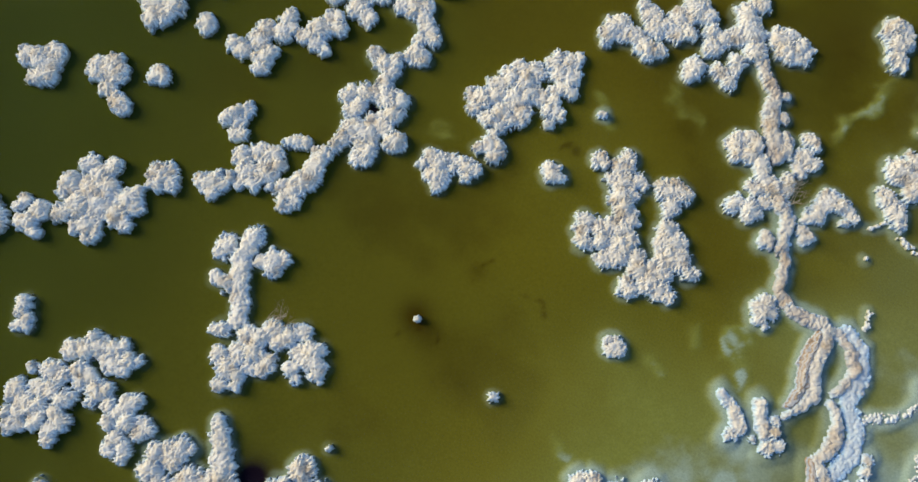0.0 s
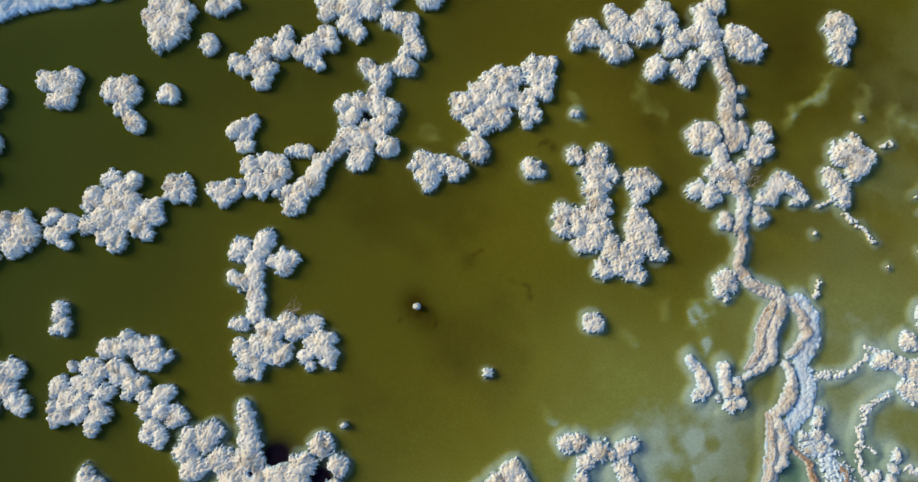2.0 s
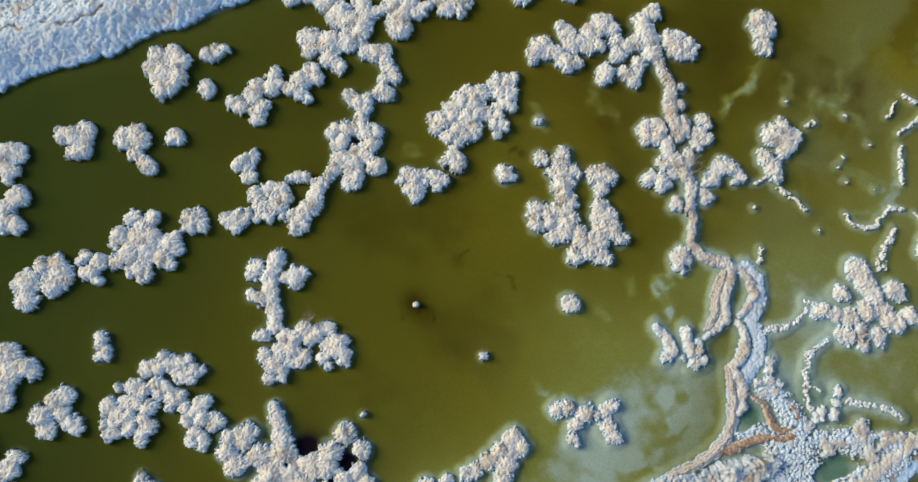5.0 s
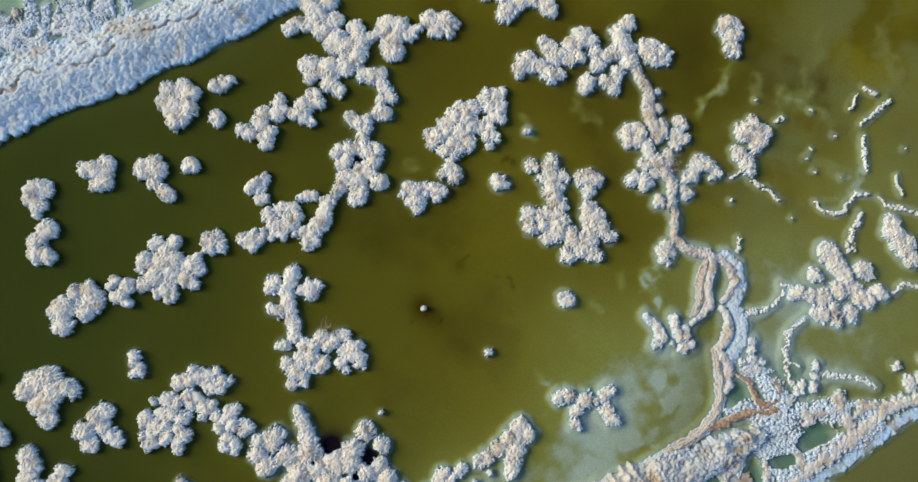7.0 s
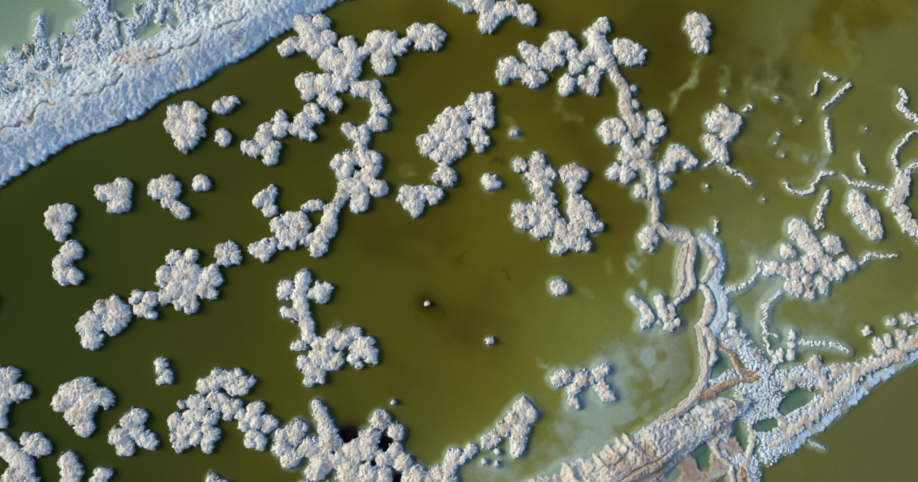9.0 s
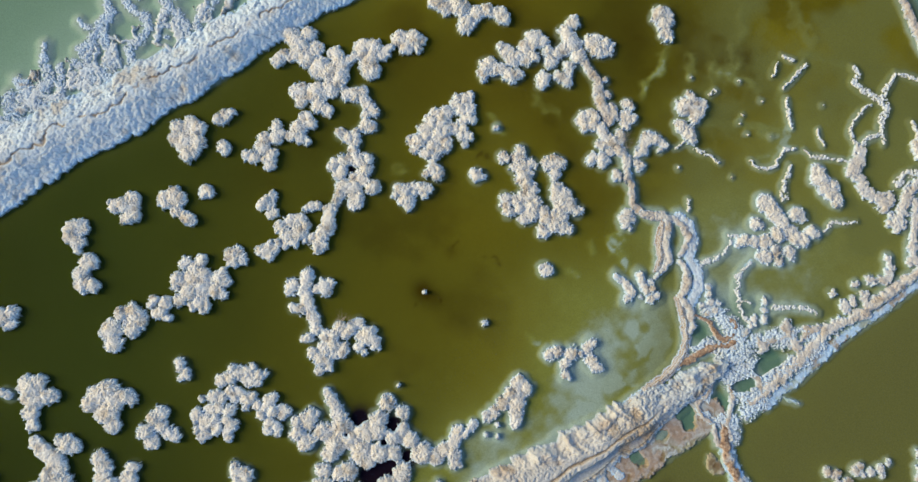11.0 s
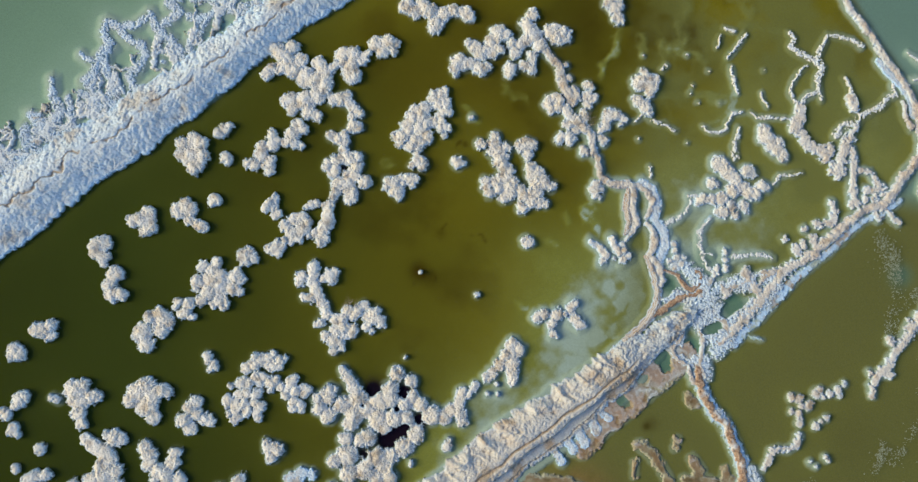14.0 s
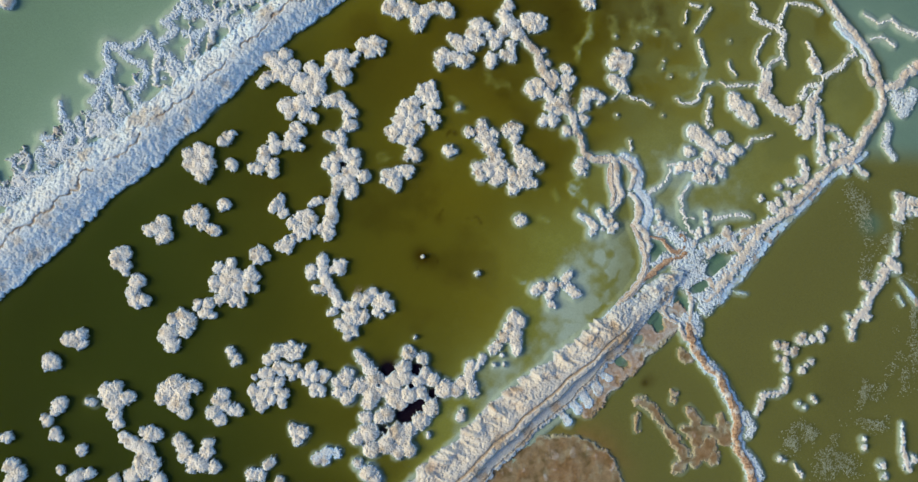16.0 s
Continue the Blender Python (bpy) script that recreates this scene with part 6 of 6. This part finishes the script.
def lake():
    X, Y = np.meshgrid(axis(-34, 34, 0.075, 3000), axis(-24, 24, 0.075, 3000))
    se, nw = side_of(SE_LINE, X, Y), side_of(NW_LINE, X, Y)
    drift = 0.6 + 0.8 * cloud(X, Y, 2.5, 61, 4)
    fine = cloud(X, Y, 0.5, 63, 4)
    wide = cloud(X, Y, 7.0, 65, 3)
    pale, ledge, nodes = spots(PALE, X, Y, drift), np.zeros(X.shape), knobs(X, Y, 0.33, 91)
    for chains, k in halos:
        p = np.array([q for c in chains for q in c])
        box = (X > p[:, 0].min() - 3) & (X < p[:, 0].max() + 3) & (Y > p[:, 1].min() - 3) & (Y < p[:, 1].max() + 3)
        x, y = X[box], Y[box]
        f = np.full(x.shape, -9.0)
        for c in chains:
            f = np.maximum(f, reach(c, x, y)[0])
        d = np.maximum(0, -f) * (0.7 + 0.6 * fine[box])
        pale[box] += k * (0.45 * np.exp(-(d / 0.16) ** 2) + 0.38 * np.exp(-d / 0.5))
        ledge[box] = np.maximum(ledge[box], min(1, 1.6 * k) * (1 - smooth(0.0, 0.12 + 0.26 * min(k, 1.2), d - 0.12 * nodes[box] + 0.05)))
    bx, by = X + 1.0 * (cloud(X, Y, 0.8, 95) - 0.5), Y + 1.0 * (cloud(X, Y, 0.8, 97) - 0.5)
    for c in STREAKS:
        near = np.maximum(0, -reach(c, bx, by)[0]) * (0.4 + 1.2 * fine)
        pale += 0.48 * np.exp(-(near / 0.17) ** 2) * (0.5 + 0.5 * smooth(0.3, 0.6, fine))
    algae = np.zeros(X.shape)
    for c in THREADS:
        algae = np.maximum(algae, np.exp(-(np.maximum(0, -reach(c, bx, by)[0]) / 0.09) ** 2) * smooth(0.35, 0.6, fine))
    wisps = smooth(0.84, 0.97, 1 - np.abs(2 * cloud(X, Y, 2.2, 71, 4) - 1)) * smooth(0.3, 0.5, cloud(X, Y, 5, 73))
    pale = np.clip(pale * (0.75 + 0.5 * fine), 0, 1.4)[..., None]
    stain = smooth(0.50, 0.72, cloud(X, Y, 3.4, 101, 5)) * smooth(-10, -4, X + 0.5 * Y) * (1 - smooth(0.0, 0.5, -se))
    brown = np.clip(spots(BROWN, X, Y, drift) + 0.38 * stain + 0.7 * algae, 0, 1)[..., None]
    dark = np.clip(spots(DARK, X, Y, 1.0), 0, 1)[..., None]
    olive, amber = np.array((0.052, 0.075, 0.016)), np.array((0.168, 0.162, 0.016))
    warm = smooth(-17, 6, X + 0.25 * Y)[..., None] * (0.5 + 0.7 * wide[..., None])
    tint = olive + (amber - olive) * np.clip(warm, 0, 1)
    tint = tint * (0.82 + 0.36 * wide[..., None])
    tint = tint * (1 + 0.30 * smooth(10, 15, X))[..., None]
    far = smooth(0.0, 0.6, -se)[..., None]
    tint = tint + (np.array((0.178, 0.202, 0.084)) - tint) * far * (0.9 + 0.1 * fine[..., None])
    tint = tint + ((np.array((0.215, 0.385, 0.345)) + np.array((0.25, 0.38, 0.42)) * np.exp(-np.maximum(nw, 0) / 3.2)[..., None]) * (0.85 + 0.3 * wide[..., None]) - tint) * smooth(0.0, 0.6, nw)[..., None]
    teal = np.clip(smooth(0.2, 1.0, -se) * smooth(18, 20, X) * smooth(7.5, 9.5, Y) + spots(TEAL, X, Y, drift), 0, 1)
    tint = tint + (np.array((0.19, 0.35, 0.37)) - tint) * teal[..., None]
    tan = np.clip(spots(TAN, X, Y, drift), 0, 1) * smooth(0.9, 1.5, -se)
    tint = tint + ((np.array((0.285, 0.20, 0.095)) * (0.7 + 0.6 * fine)[..., None]) - tint) * (tan * (1 - 0.5 * smooth(0.45, 0.6, cloud(X, Y, 2.4, 67, 3))))[..., None]
    tint = tint + (np.array((0.24, 0.06, 0.012)) - tint) * np.clip(spots(RED, X, Y, 0.5 + 1.5 * fine), 0, 0.9)[..., None]
    tint = tint + (np.array((0.046, 0.028, 0.003)) - tint) * brown * 0.85
    silt, crust = np.array((0.265, 0.315, 0.090)), np.array((0.44, 0.61, 0.67))
    silt = silt + (np.array((0.26, 0.31, 0.125)) - silt) * (smooth(8, 13, X) * smooth(-3, 3, Y))[..., None]
    silt = silt + (np.array((0.37, 0.58, 0.60)) - silt) * np.maximum(smooth(0, 0.4, nw), teal)[..., None]
    tint = tint + (silt - tint) * np.clip(pale * 1.25, 0, 1)
    tint = tint + (crust - tint) * np.maximum(smooth(0.85, 1.35, pale), 0.85 * ledge[..., None])
    east = smooth(9, 14, X)[..., None] * (1 - smooth(0.2, 0.6, nw)[..., None])
    tint = tint + (silt - tint) * (wisps[..., None] * 0.18 * east * (0.08 + 0.92 * smooth(-0.5, 0.5, se)[..., None]))
    patch = smooth(0.42, 0.62, cloud(X, Y, 3.2, 77, 4))[..., None] * east * smooth(-0.2, 0.8, se)[..., None]
    tint = tint + (silt * 0.8 - tint) * patch * 0.75
    pool = np.clip(spots(TEAL, X, Y, drift), 0, 0.85)[..., None]
    tint = tint + (np.array((0.105, 0.245, 0.215)) - tint) * pool
    tint = tint + (np.array((0.012, 0.008, 0.022)) - tint) * dark
    Z = -0.14 + 0.03 * (cloud(X, Y, 3, 81) - 0.5) + 0.04 * np.clip(pale[..., 0], 0, 1) + 0.09 * ledge
    keep = np.ones((X.shape[0] - 1, X.shape[1] - 1), bool)
    tagged(new("ground", sheet("ground", X, Y, Z, keep, BED, {"tint": tint})), "olive and pale silty lake bed under shallow brine", "lake bed", "", "structure")
    big = 3000
    me = bpy.data.meshes.new("water")
    me.from_pydata([(-big, -big, 0), (big, -big, 0), (big, big, 0), (-big, big, 0)], [], [(0, 1, 2, 3)])
    me.materials.append(WATER)
    water = tagged(new("water", me), "still shallow olive-green brine", "water", "", "structure")
    water.visible_shadow = False


lake()


# ---- low salt lace between the northwest bank and the milky water ----
def lace():
    X, Y = np.meshgrid(np.arange(-27, -7, 0.035), np.arange(-2, 17, 0.035))
    nw = side_of(NW_LINE, X, Y)
    wx, wy = X + 0.5 * (cloud(X, Y, 0.5, 201) - 0.5), Y + 0.5 * (cloud(X, Y, 0.5, 203) - 0.5)
    web = 1 - np.abs(2 * cloud(wx, wy, 0.95, 205, 2) - 1)
    k1, k2 = knobs(wx, wy, 0.15, 207), knobs(X, Y, 0.08, 209)
    shore = 3.4 + 1.6 * (cloud(X, Y, 2.2, 211) - 0.5)
    grains = 0.6 * knobs(wx, wy, 0.15, 16) + 0.4 * knobs(X, Y, 0.085, 18)
    f = (web - 0.74) * 0.45 + 0.22 * (grains - 0.80) - 0.10 * smooth(-1.2, 0.2, nw - shore) - 0.3 * smooth(0.0, 0.5, nw - shore)
    f = np.where(nw > 0.6, f, -1)
    Z = np.where(f > 0, 0.02 + 0.07 * smooth(0, 0.10, f) + 0.05 * (k1 - 0.3) * smooth(0, 0.05, f), -0.1)
    inside = f > 0
    keep = inside[:-1, :-1] | inside[1:, :-1] | inside[:-1, 1:] | inside[1:, 1:]
    # Random blue: wet, translucent salt and the shade it lies in, as colour.
    values = {"wet_shade": 0.2 + 0.4 * cloud(X, Y, 0.6, 213), "dirt": 0.6 * smooth(0.62, 0.8, cloud(X, Y, 0.7, 215)), "rust": np.zeros(X.shape)}
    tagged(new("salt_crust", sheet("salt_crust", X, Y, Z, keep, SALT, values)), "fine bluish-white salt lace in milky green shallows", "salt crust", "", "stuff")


lace()


# ---- salt specks afloat in the eastern pools ----
def specks(name, label, patches, count, lift, mat, seed):
    rng = np.random.default_rng(seed)
    verts, faces = [], []
    while len(faces) < count * 7:
        x, y, rx, ry = patches[rng.integers(len(patches))]
        px, py = x + rng.normal() * rx * 0.9, y + rng.normal() * ry * 0.9
        vein = cloud(np.array([px]), np.array([py]), 1.5, seed, 3)[0]
        if abs(2 * vein - 1) > 0.16 + 0.2 * rng.random():
            continue
        r, n = rng.uniform(0.015, 0.042), len(verts)
        a = rng.uniform(0, 6.28) + np.arange(7) * 0.898
        w = r * rng.uniform(0.7, 1.3, 7)
        verts += [(px + w[k] * math.cos(a[k]), py + w[k] * math.sin(a[k]), lift) for k in range(7)]
        verts.append((px, py, lift + 0.35 * r))
        faces += [(n + k, n + (k + 1) % 7, n + 7) for k in range(7)]
    me = bpy.data.meshes.new(name)
    me.from_pydata(verts, [], faces)
    me.materials.append(mat)
    tagged(new(name, me), label, "salt specks", "", "stuff")


specks("salt_specks", "scattered pale salt specks floating on olive brine", [(28.2, 4.0, 0.87, 0.48), (27.4, 4.8, 0.35, 0.48), (29.3, 4.0, 0.69, 0.21), (26.8, 5.9, 0.42, 0.48), (28.6, 3.1, 0.62, 0.35), (27.8, 1.1, 0.28, 0.62), (30.6, -0.0, 0.48, 0.76), (30.9, -1.5, 0.35, 0.48), (30.2, -2.8, 0.28, 0.76), (30.1, -5.1, 0.42, 0.48), (27.9, -6.3, 0.28, 0.62), (29.6, -6.0, 0.62, 0.21), (28.5, -8.2, 0.62, 0.35), (25.2, -9.1, 0.62, 0.21), (26.4, -10.1, 0.76, 0.48), (24.1, -8.8, 0.48, 0.28), (27.3, -10.9, 0.69, 0.35), (25.7, -11.0, 0.48, 0.48), (23.4, -9.7, 0.28, 0.35), (28.9, -7.3, 0.28, 0.48), (31.0, -3.6, 0.35, 0.69)], 3600, -0.012, SILT, 7)
